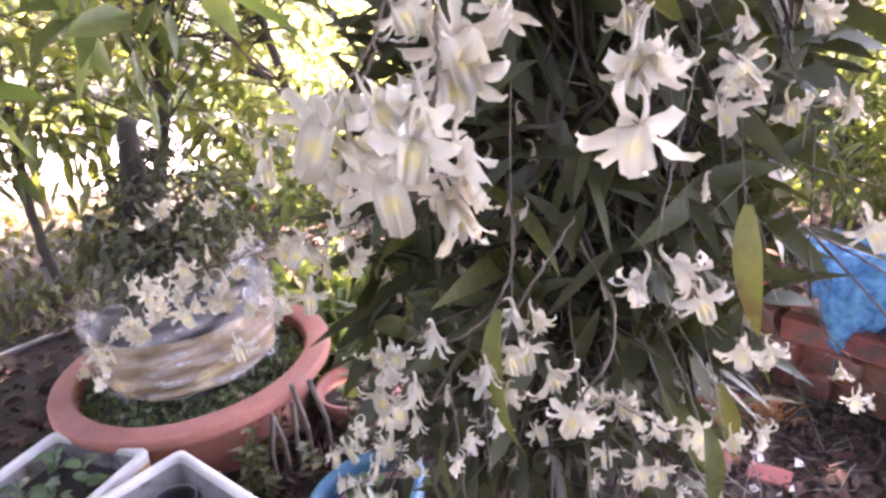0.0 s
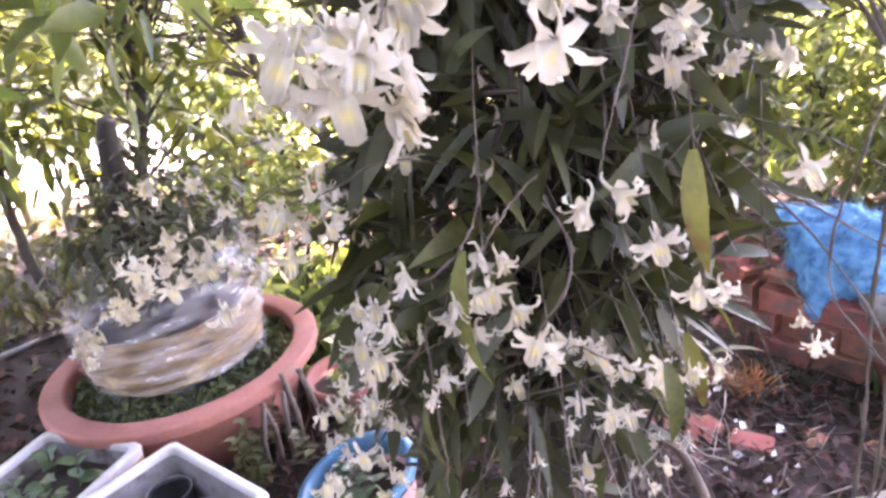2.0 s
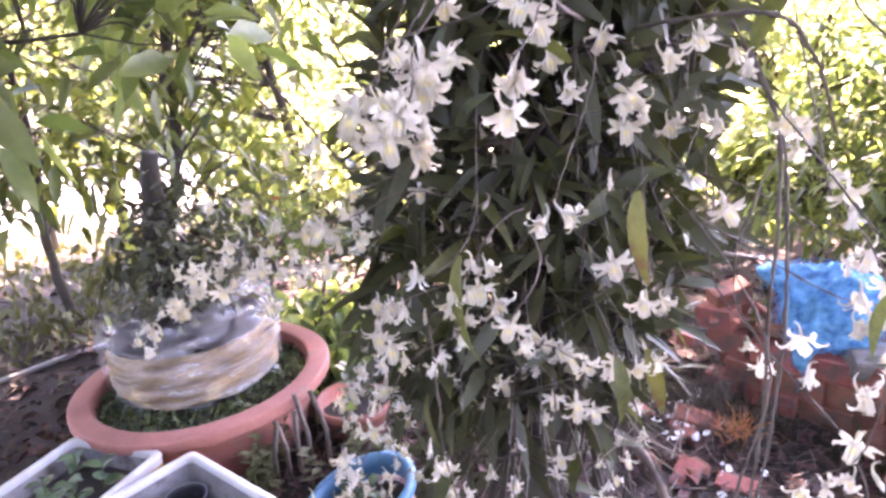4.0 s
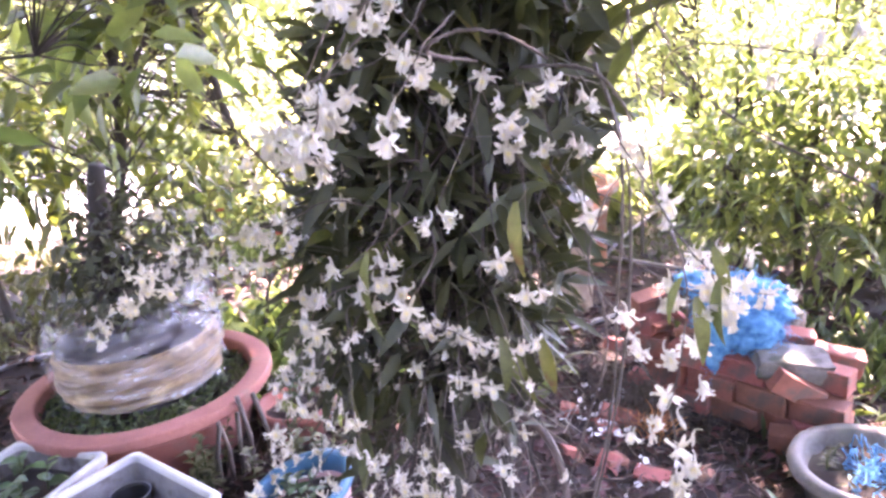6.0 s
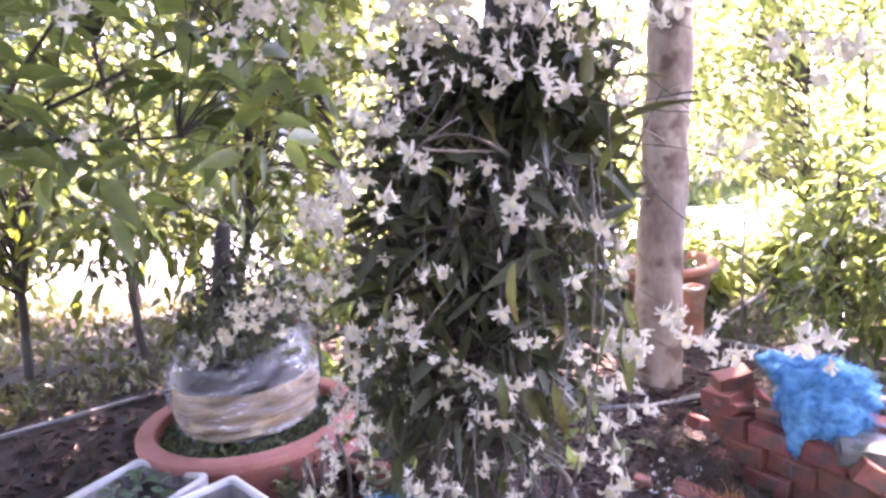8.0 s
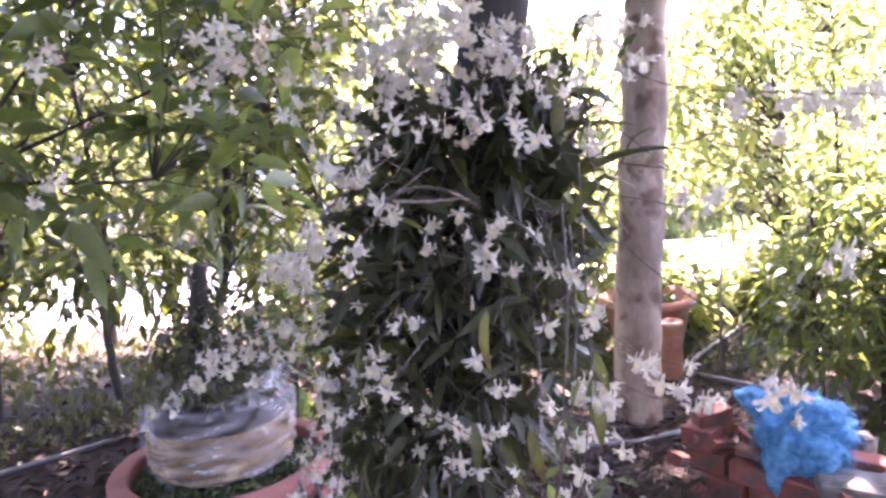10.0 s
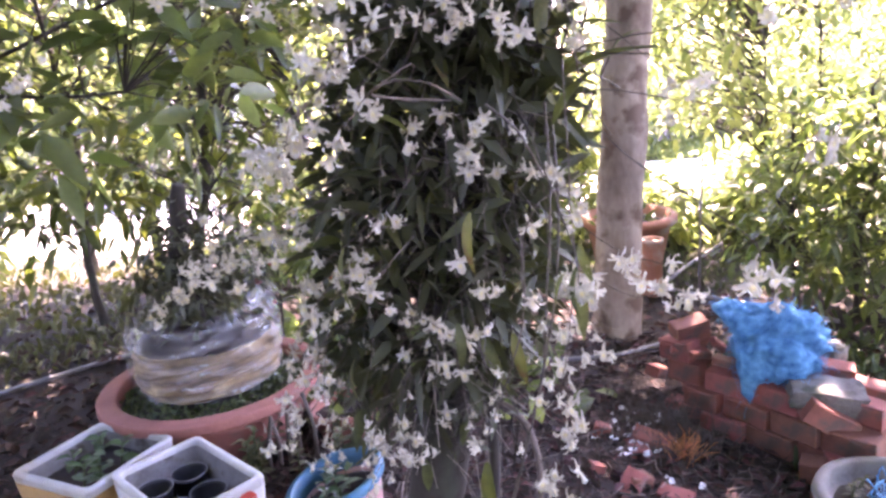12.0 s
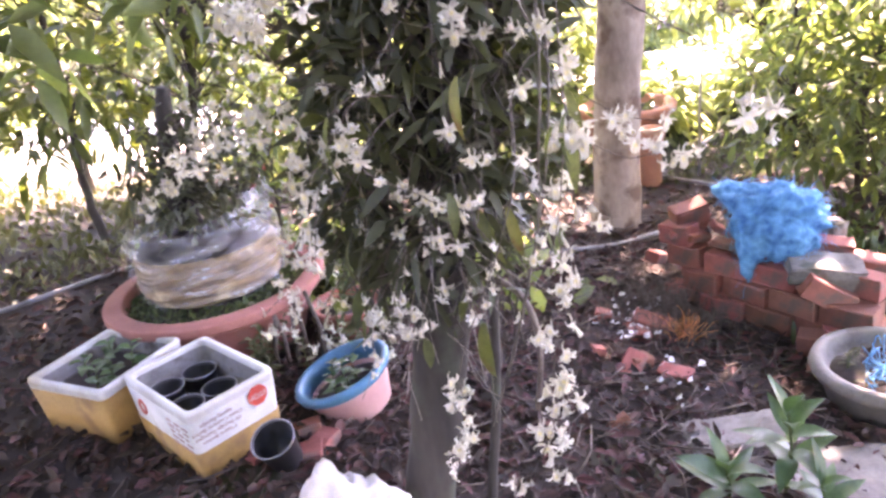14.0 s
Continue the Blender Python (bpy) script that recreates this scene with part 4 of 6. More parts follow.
# young leafy canes that rise beside the trunk
for i in range(18):
    side = 1 if i < 14 else -1
    foot = host_line[np.argmin(abs(host_line[:, 2] - rng.uniform(1.0, 1.25)))] + (0.06 * side, 0.02, 0)
    tip = foot + (side * rng.uniform(0.08, 0.30), rng.uniform(-0.1, 0.16), rng.uniform(0.35, 0.66))
    line = curve([foot, (foot + tip) / 2 + (side * 0.03, 0, 0.03), tip], 16)
    part("cane", jointed(line, 0.0032, 0.0018), M_CANE, orchid)
    for k in range(4, 16, 2):
        orchid_leaf(line[k], (270 if k % 4 else 90) + rng.normal(0, 35), rng.normal(38, 16), rng.normal(0, 25), rng.uniform(0.5, 0.95), LANCES[k % 3])
# bare old canes and thin aerial roots
for i in range(9):
    z = rng.uniform(0.95, 1.6)
    c = host_line[np.argmin(abs(host_line[:, 2] - z))]
    a = rng.normal(-1.57, 0.9)
    e = c + np.array([math.cos(a) * 0.24, math.sin(a) * 0.30, rng.uniform(-0.42, 0.12)]) * rng.uniform(0.6, 1.1)
    mid = (c + e) / 2 + (0, -0.04, rng.uniform(0.04, 0.14))
    part("cane", jointed(curve([c, mid, e], 16), 0.0019, 0.0010), M_CANE, orchid)
for pts in ([(0.45, 0.78, 1.43), (0.445, 0.66, 1.36), (0.44, 0.63, 1.27), (0.43, 0.62, 1.18), (0.42, 0.60, 1.08), (0.38, 0.56, 0.95), (0.33, 0.55, 0.80)], [(0.46, 0.78, 1.41), (0.455, 0.67, 1.34), (0.452, 0.64, 1.26), (0.435, 0.60, 1.15), (0.40, 0.56, 1.02), (0.36, 0.55, 0.88)],
            [(0.32, 0.86, 1.44), (0.24, 0.52, 1.47), (0.26, 0.50, 1.486), (0.30, 0.50, 1.482), (0.34, 0.50, 1.458)], [(0.36, 0.85, 1.43), (0.37, 0.52, 1.447), (0.40, 0.50, 1.42), (0.43, 0.52, 1.36)]):
    part("cane", jointed(curve(pts, 30), 0.0020, 0.0012), M_CANE, orchid)
part("cane", Geo().tube(curve([(0.31, 1.0, 0.84), (0.37, 0.97, 0.825), (0.405, 0.92, 0.79), (0.415, 0.88, 0.72), (0.40, 0.87, 0.60)], 24), np.linspace(0.008, 0.005, 24), 8), M_CANE, orchid)
web = Geo()
for i in range(90):
    z = rng.uniform(0.75, 1.5)
    c = host_line[np.argmin(abs(host_line[:, 2] - z))]
    a = rng.normal(-1.2, 1.0)
    e = c + np.array([math.cos(a) * 0.22, math.sin(a) * 0.26, rng.uniform(-0.3, 0.05)]) * rng.uniform(0.5, 1.1)
    mid = (c + e) / 2 + rng.normal(size=3) * 0.05
    web.tube(curve([c, mid, e], 9), 0.0007, 4, cap=False)
part("aerial_root", web, M_ROOT, orchid, "thin grey aerial roots", kind="stuff")
# old dead canes matted round the trunk, coloured dark for the clump's inner shade
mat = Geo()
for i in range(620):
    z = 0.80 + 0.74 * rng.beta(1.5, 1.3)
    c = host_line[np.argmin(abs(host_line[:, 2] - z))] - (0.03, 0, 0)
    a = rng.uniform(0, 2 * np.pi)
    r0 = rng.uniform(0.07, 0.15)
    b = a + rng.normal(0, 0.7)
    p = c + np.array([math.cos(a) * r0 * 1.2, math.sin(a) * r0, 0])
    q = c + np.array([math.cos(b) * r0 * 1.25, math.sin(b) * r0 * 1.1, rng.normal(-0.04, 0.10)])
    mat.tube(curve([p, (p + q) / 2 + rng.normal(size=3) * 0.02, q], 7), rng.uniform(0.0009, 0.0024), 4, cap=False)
part("dead_cane", mat, M_SHADED_DEAD, orchid, "matted dead canes, coloured dark for the shade inside", kind="stuff")
# withered flowers left hanging in the clump, petals dulled for its shade
for i in range(72):
    z = rng.uniform(0.98, 1.44)
    c = host_line[np.argmin(abs(host_line[:, 2] - z))]
    a = rng.normal(-2.3, 0.75)
    rad = rng.uniform(0.15, 0.22)
    bloom(c + (math.cos(a) * rad * 1.15 - 0.03, math.sin(a) * rad, 0), "withered", rng.uniform(0.6, 0.95))


# ---- pots and boxes ----
def loft(geo, rows, m, r=0.02, seg=4, cap=True):
    """Rounded rectangles (half width, half depth, height) joined one above the other."""
    n = seg * 4
    verts, faces = [], []
    for hx, hy, z in rows:
        c = min(r, hx * 0.9, hy * 0.9)
        for q in range(4):
            sx, sy = ((1, 1), (-1, 1), (-1, -1), (1, -1))[q]
            for i in range(seg):
                a = radians(90 * q + 90 * i / (seg - 1))
                verts.append(m @ Vector((sx * (hx - c) + c * math.cos(a), sy * (hy - c) + c * math.sin(a), z)))
    for i in range(len(rows) - 1):
        for k in range(n):
            faces.append((i * n + k, i * n + (k + 1) % n, (i + 1) * n + (k + 1) % n, (i + 1) * n + k))
    if cap:
        faces += [tuple(range(n))[::-1], tuple(range((len(rows) - 1) * n, len(rows) * n))]
    return geo.add([v[:] for v in verts], faces)


def soil_disc(geo, cx, cy, z, r, bump=0.015, rings=9, sides=28):
    v = [(cx, cy, z + bump)]
    for i in range(1, rings + 1):
        for k in range(sides):
            a = 2 * math.pi * k / sides
            x, y = cx + r * i / rings * math.cos(a), cy + r * i / rings * math.sin(a)
            v.append((x, y, z + bump * (noise.noise((x * 25, y * 25, z)) + 1 - (i / rings) ** 2)))
    f = [(0, 1 + k, 1 + (k + 1) % sides) for k in range(sides)]
    f += [(1 + (i - 1) * sides + k, 1 + i * sides + k, 1 + i * sides + (k + 1) % sides, 1 + (i - 1) * sides + (k + 1) % sides) for i in range(1, rings) for k in range(sides)]
    return geo.add(v, f)


# large terracotta planter
PX, PY = -0.78, 2.14
pot = thing("planter", (PX, PY, rough_level(PX, PY)), "wide round terracotta planter with a broad flat rim", "planter")
zr = 0.415
part("bowl", Geo().lathe([(0.27, -0.27), (0.30, -0.25), (0.36, -0.08), (0.378, -0.042), (0.345, -0.04), (0.335, -0.06), (0.30, -0.10)], (PX, PY, zr), 72, 0.004), M_CLAY, pot)
part("rim", Geo().lathe([(0.372, -0.047), (0.41, -0.042), (0.417, -0.034), (0.418, -0.030), (0.418, -0.006), (0.4165, -0.003), (0.414, -0.001), (0.410, 0.0), (0.356, 0.001), (0.351, 0.0), (0.347, -0.003), (0.345, -0.008), (0.341, -0.039)], (PX, PY, zr), 72, 0.004, cap=False), M_CLAY, pot)
single("planter_soil", soil_disc(Geo(), PX, PY, zr - 0.045, 0.338, 0.012), M_SOIL, "dark soil filling the terracotta planter", "soil")

# wrapped root ball
WX, WY, WZ = -0.81, 2.2, 0.395
ball = thing("root_ball", (WX, WY, WZ), "root ball of a dug-up tree wrapped in clear plastic film", "root ball")
a = np.linspace(0, 2 * np.pi, 96, endpoint=False)


def wrinkled(base_r, amp, heights, lift, seed):
    rows = []
    for i, (h, rr) in enumerate(heights):
        r = base_r * rr + np.array([amp * (noise.noise((math.cos(t) * 1.5, math.sin(t) * 1.5, h * 55 + seed + 1.2 * math.sin(2 * t))) + 0.6 * noise.noise((math.cos(t) * 4, math.sin(t) * 4, h * 110 + seed))) for t in a])
        top = np.array([lift * max(0.0, math.cos(t - 0.35)) ** 2 * (h / 0.27) ** 2 for t in a]) + np.array([0.012 * noise.noise((t * 3, h * 20, seed)) * (h / 0.27) for t in a])
        rows.append(np.stack([WX + r * np.cos(a), WY + r * np.sin(a), WZ + h + top], 1))
    n = len(a)
    return Geo().add(np.concatenate(rows), [(i * n + k, i * n + (k + 1) % n, (i + 1) * n + (k + 1) % n, (i + 1) * n + k) for i in range(len(heights) - 1) for k in range(n)])


hs = np.linspace(0, 1, 34)
part("earth", wrinkled(0.275, 0.012, [(0.175 * s, 0.86 + 0.14 * math.sin(math.pi * (0.15 + 0.7 * s))) for s in hs], 0.0, 3), M_BALL, ball, "root-bound earth with straw")
part("ball_top", soil_disc(Geo(), WX, WY, WZ + 0.168, 0.255, 0.04), M_SOIL, ball)
film = part("plastic_film", wrinkled(0.29, 0.010, [(0.305 * s, 0.86 + 0.15 * math.sin(math.pi * (0.15 + 0.72 * s))) for s in hs], 0.085, 9), M_FILM, ball, "wrinkled clear stretch film")
film.visible_shadow = False
plant("dug_up_tree", "stumpy young tree growing from the wrapped root ball", "tree",
      [([(WX - 0.03, WY, WZ + 0.14), (WX - 0.05, WY, 0.8), (WX - 0.03, WY, 1.0), (WX, WY, 1.15)], 0.055, 0.025)],
      (WX + 0.02, WY, 0.82), (0.23, 0.2, 0.22), 85, 13, (0.05, 0.40), M_ORCHID_LEAF, M_BARK, low=0.66, spread=0.045)


def foam_box(name, label, cx, cy, turn, hx, hy, top, wall, mats, group):
    z0 = rough_level(cx, cy) - 0.01
    m = pose(cx, cy, z0, 0, 0, turn)
    h = top - z0
    ob = thing(name, (cx, cy, z0), label, "foam box", group)
    t = 0.90
    part("shell", loft(Geo(), [(hx * t, hy * t, 0.002), (hx * 0.995, hy * 0.995, h - 0.012), (hx, hy, h - 0.008), (hx - 0.003, hy - 0.003, h), (hx - wall + 0.003, hy - wall + 0.003, h),
                               (hx - wall, hy - wall, h - 0.004), (hx - wall - 0.002, hy - wall - 0.002, h - 0.022), (hx * t - wall, hy * t - wall, 0.03)], m, 0.02), mats[0], ob)
    # inner wall coloured darker for the shade in the box, plus soil dirt
    part("lining", loft(Geo(), [(hx - wall - 0.004, hy - wall - 0.004, h - 0.016), (hx * t - wall - 0.003, hy * t - wall - 0.003, 0.034), (hx * 0.3, hy * 0.3, 0.033)], m, 0.02, cap=False), M_SHADED_DIRTY_FOAM, ob, "soiled inner wall, coloured darker for the shade in the box")
    low, high = 0.0, h - 0.03
    k = lambda z, w: (hx * (t + (0.995 - t) * z / h) + w, hy * (t + (0.995 - t) * z / h) + w, z)
    part("sleeve", loft(Geo(), [k(low, -0.004), k(low, 0.002), k(high, 0.002), k(high, -0.004)], m, 0.021, cap=False), mats[1], ob, mats[2])
    return ob, m, h


box_a, ma, ha = foam_box("foam_box", "tan-sided white foam box planted with seedlings", -0.965, 1.614, -21, 0.172, 0.17, 0.40, 0.022, (M_FOAM, M_TAN, "stained tan side wall"), "foam boxes")
box_b, mb, hb = foam_box("foam_box", "printed white foam box holding black nursery pots", -0.5915, 1.457, -39.2, 0.198, 0.143, 0.41, 0.02, (M_FOAM, M_FOAM, ""), "foam boxes")
part("stain_band", loft(Geo(), [(0.1822, 0.1317, 0.003), (0.1827, 0.1322, 0.004), (0.1925, 0.1393, 0.108), (0.1900, 0.1368, 0.109)], mb, 0.021, cap=False), M_TAN, box_b, "tan stained lower wall")
single("seedling_soil", loft(Geo(), [(0.14, 0.138, 0.032), (0.143, 0.141, 0.135), (0.10, 0.10, 0.15), (0.02, 0.02, 0.145)], ma, 0.02), M_SOIL, "dark soil filling the tan foam box", "soil")
# printing on the box: small print as plain bars, the warning upside down as the box stands


def lettering(body, size, m):
    """A flat raised text as a mesh."""
    cu = bpy.data.curves.new("lettering", "FONT")
    cu.body, cu.size, cu.align_x, cu.align_y, cu.extrude = body, size, "CENTER", "CENTER", 0.0004
    ob = bpy.data.objects.new("lettering", cu)
    me = bpy.data.meshes.new_from_object(ob)
    me.transform(m)
    bpy.data.objects.remove(ob)
    return me


def inked(body, size, m, mat, label):
    me = lettering(body, size, m)
    me.materials.clear()
    me.materials.append(mat)
    part("print_line", me, mat, box_b, label)


for row in range(5):
    zz = hb - 0.055 - row * 0.019
    m = mb @ pose(0.120, -0.143 * (0.90 + 0.095 * zz / hb) - 0.0035, zz, 90)
    bar = Geo()
    for x in range(3):
        w = 0.022 + 0.016 * ((x * 7 + row * 3) % 5) / 5
        box_geo(bar, x * 0.042 - 0.06, x * 0.042 - 0.06 + w, -0.0028, 0.0028, -0.001, 0.001, m, 0)
    part("print_line", bar, M_INK, box_b, "faded dark printed line", smooth=False)
for row, words in enumerate(("Signing Receipt", "Check Contents Before", "Or Package Damaged", "If Seal Is Broken")):
    zz = hb - 0.050 - row * 0.019
    inked(words, 0.0165, mb @ pose(0.198 * (0.90 + 0.095 * zz / hb) + 0.0034, -0.062, zz, 90, 0, 90) @ pose(0, 0, 0, 0, 0, 180), M_INK, "faded dark printed words")
g = Geo().lathe([(0.026, -0.001), (0.026, 0.001), (0.014, 0.0012), (0.013, -0.001)], (0, 0, 0), 24, cap=False)
m = mb @ pose(-0.10, -0.143 * 0.97 - 0.004, hb - 0.075, 90)
g.v = [np.array([(m @ Vector(v))[:] for v in g.v[0]])]
part("print_mark", g, M_RED, box_b, "round red printed mark")
m = mb @ pose(0.198 * 0.985 + 0.0034, 0.072, hb - 0.052, 90, 0, 90)
g = Geo().lathe([(0.033, -0.001), (0.033, 0.0008), (0.001, 0.0008)], (0, 0, 0), 8)
turn8 = m @ pose(0, 0, 0, 0, 0, 22.5)
g.v = [np.array([(turn8 @ Vector(v))[:] for v in g.v[0]])]
part("print_mark", g, M_RED, box_b, "red printed octagon", smooth=False)
inked("STOP", 0.023, m @ pose(0, 0, 0.0012, 0, 0, 180), M_FOAM, "white printed word in the octagon")


def nursery_pot(x, y, z, r, h, tilt=0, turn=0, group="black nursery pots", label="empty black plastic nursery pot"):
    m = pose(x, y, z, 0, 0, turn) @ pose(0, 0, 0, tilt)
    g = Geo().lathe([(r * 0.72, 0), (r * 0.74, 0.002), (r * 0.95, h - 0.012), (r, h - 0.011), (r * 1.01, h), (r * 0.97, h), (r * 0.92, h - 0.012), (r * 0.70, 0.01)], (0, 0, 0), 32)
    g.v = [np.array([(m @ Vector(v))[:] for v in g.v[0]])]
    ob = thing("nursery_pot", (x, y, z), label, "pot", group)
    part("pot_wall", g, M_BLACK, ob)
    rim = Geo().tube([(m @ Vector((r * 1.0 * math.cos(t), r * 1.0 * math.sin(t), h)))[:] for t in np.linspace(0, 2 * math.pi, 33)], 0.0022, 5, cap=False)
    part("rim", rim, M_PIPE, ob, "pale worn rim")
    return ob


for u, w in ((-0.114, -0.056), (-0.114, 0.056), (0.0, -0.056), (0.0, 0.056), (0.114, -0.056), (0.114, 0.056)):
    q = mb @ Vector((u, w, 0.032))
    nursery_pot(q.x, q.y, q.z, 0.0535, 0.15 if u < 0 else 0.13)
nursery_pot(-0.325, 1.325, rough_level(-0.325, 1.325) + 0.012, 0.062, 0.12, 24, -10, label="black nursery pot leaning on the foam box")


def seedling(name, x, y, z, height, n, leaf, label, category, mat=None, group="", wide=0.5, share=0.38):
    """A thin stem with pairs of leaves that are parts of their own."""
    ob = thing(name, (x, y, z), label, category, group)
    lean = rng.normal(size=2) * 0.12 * height
    stem = curve([(x, y, z - 0.01), (x + lean[0] * 0.4, y + lean[1] * 0.4, z + height * 0.5), (x + lean[0], y + lean[1], z + height)], 10)
    part("stem", Geo().tube(stem, np.linspace(0.0035, 0.0015, 10) * (0.5 + height * 3), 6), M_GRASS, ob)
    for i in range(n):
        s = 0.25 + 0.75 * i / max(1, n - 1)
        p = stem[min(9, int(s * 9))]
        t = i * 2.4 + rng.uniform(0, 0.8)
        d = np.array([math.cos(t), math.sin(t), wide * (0.3 + s) + rng.normal(0, 0.15)])
        ln = leaf * rng.uniform(0.75, 1.15) * (1.1 - 0.3 * s)
        g = Geo().leaves([p], [d], [(rng.normal(0, 0.2), rng.normal(0, 0.2), 1)], ln, ln * share, 0.28, 0.22)
        part("leaf", g, mat or M_NEAR_LEAF, ob)
    return ob


for i in range(6):
    q = ma @ Vector((rng.uniform(-0.11, 0.11), rng.uniform(-0.11, 0.11), 0.145))
    seedling("seedling", q.x, q.y, q.z, rng.uniform(0.05, 0.09), 6, 0.062, "young green seedling in dark soil", "seedling", group="seedlings in the foam box", share=0.6)

# blue-rimmed basin
BX, BY = -0.165, 1.63
bz = rough_level(BX, BY)
mb2 = pose(BX, BY, bz - 0.010, 2, -16, 0)


def turned(profile, m, sides=48, cap=True):
    g = Geo().lathe(profile, (0, 0, 0), sides, cap=cap)
    g.v = [np.array([(m @ Vector(v))[:] for v in g.v[0]])]
    return g


basin = thing("wash_basin", (BX, BY, bz), "old pink plastic basin with a blue rim used as planter", "basin")
part("bowl", turned([(0.10, 0), (0.108, 0.004), (0.148, 0.13), (0.150, 0.136), (0.144, 0.136), (0.141, 0.13), (0.102, 0.010)], mb2), M_PINK, basin)
part("rim_band", turned([(0.148, 0.118), (0.161, 0.128), (0.166, 0.146), (0.161, 0.156), (0.147, 0.157), (0.1405, 0.150), (0.127, 0.080), (0.1295, 0.080), (0.1425, 0.120), (0.148, 0.118)], mb2, cap=False), M_BLUE, basin, "blue plastic rim and lining")
part("earth", turned([(0.112, 0.05), (0.121, 0.085), (0.09, 0.100), (0.02, 0.106)], mb2), M_SOIL, basin)
for i in range(7):
    q = mb2 @ Vector((rng.uniform(-0.09, 0.09), rng.uniform(-0.09, 0.09), 0.108))
    seedling("basin_herb", q.x, q.y, q.z, rng.uniform(0.04, 0.08), 6, 0.05, "small herb growing in the basin", "herb", group="herbs in the basin", share=0.55)

# small red pot behind the basin
rp = thing("clay_pot", (-0.28, 2.12, rough_level(-0.28, 2.12)), "small terracotta pot with a leafy herb", "pot")
part("bowl", turned([(0.085, 0), (0.09, 0.004), (0.125, 0.10), (0.137, 0.102), (0.139, 0.128), (0.125, 0.13), (0.12, 0.10), (0.10, 0.09)], pose(-0.28, 2.12, rough_level(-0.28, 2.12))), M_CLAY, rp)
part("earth", soil_disc(Geo(), -0.28, 2.12, rough_level(-0.28, 2.12) + 0.092, 0.118, 0.01), M_SOIL, rp)
for i in range(5):
    seedling("pot_herb", -0.28 + rng.uniform(-0.07, 0.07), 2.12 + rng.uniform(-0.07, 0.07), rough_level(-0.28, 2.12) + 0.098, 0.12, 10, 0.05, "leafy green herb in a clay pot", "herb", group="herbs in the clay pot")
# herbs and stakes between planter and boxes
for i in range(24):
    x, y = rng.uniform(-0.56, -0.12), rng.uniform(1.72, 1.98)
    if math.hypot(x - BX, y - BY) > 0.2:
        seedling("ground_herb", x, y, rough_level(x, y), rng.uniform(0.10, 0.22), 13, 0.05, "dark green herb beside the planter", "herb", M_ORCHID_LEAF, "herbs beside the planter", 0.4, 0.45)
for x, y, h in ((-0.46, 1.86, 0.24), (-0.43, 1.88, 0.22), (-0.40, 1.90, 0.27), (-0.35, 1.93, 0.26), (-0.49, 1.83, 0.2)):
    z = rough_level(x, y)
    single("wooden_stake", Geo().tube([(x, y, z - 0.02), (x + 0.005, y, z + h / 2), (x + rng.normal(0, 0.015), y + 0.01, z + h)], 0.008, 7), M_CANE, "thin weathered wooden stake in the soil", "stake", "stakes by the planter")

# ---- brick pile ----
pile = thing("brick_pile", (1.35, 2.45, rough_level(1.35, 2.45)), "loose pile of ridged red bricks", "brick pile")


def brick_mesh(name, l, d, h, ridges, seed):
    rnd = random.Random(seed)
    half = [(-d / 2 + 0.005, -h / 2), (d / 2 - 0.005, -h / 2)]
    side = [(d / 2, -h / 2 + 0.005)]
    for k in range(ridges):
        z0, step = -h / 2 + 0.010, (h - 0.020) / ridges
        side += [(d / 2, z0 + step * (k + 0.25)), (d / 2 - 0.006, z0 + step * (k + 0.4)), (d / 2 - 0.006, z0 + step * (k + 0.7)), (d / 2, z0 + step * (k + 0.8))]
    side += [(d / 2, h / 2 - 0.005)]
    ring = half + side + [(d / 2 - 0.005, h / 2), (-d / 2 + 0.005, h / 2)] + [(-y, z) for y, z in side[::-1]]
    xs = (-l / 2, -l / 2 + 0.004, -l / 6, l / 6, l / 2 - 0.004, l / 2)
    n = len(ring)
    verts = []
    for q, x in enumerate(xs):
        k = 0.955 if q in (0, 5) else 1.0
        dx, dy, dz = (rnd.uniform(-0.0018, 0.0018) for _ in range(3))
        verts += [(x + dx + rnd.uniform(-0.0006, 0.0006), y * k + dy, z * k + dz) for y, z in ring]
    faces = [(i * n + k, i * n + (k + 1) % n, (i + 1) * n + (k + 1) % n, (i + 1) * n + k) for i in range(5) for k in range(n)]
    faces += [tuple(range(n))[::-1], tuple(range(5 * n, 6 * n))]
    return Geo().add(verts, faces).mesh(name, M_BRICK, False)


BRICKS = [brick_mesh("brick", 0.19, 0.09, 0.088, 7, 1), brick_mesh("brick", 0.19, 0.09, 0.088, 0, 2), brick_mesh("brick", 0.15, 0.09, 0.088, 7, 3)]
SHARDS = [brick_mesh("brick_shard", 0.09, 0.07, 0.05, 0, 4), brick_mesh("brick_shard", 0.12, 0.08, 0.03, 0, 5), brick_mesh("brick_shard", 0.07, 0.05, 0.03, 0, 6)]
pile_inv = Matrix.Translation(-pile.location)


def brick(me, m):
    ob = new(me.name.split(".")[0], me)
    ob.parent, ob.matrix_parent_inverse, ob.matrix_basis = pile, pile_inv, m


e = Vector((0.69, -0.72, 0))
back = Vector((0.72, 0.69, 0))
face = Vector((1.04, 2.62, 0))
floor_z = rough_level(1.3, 2.35) - 0.012
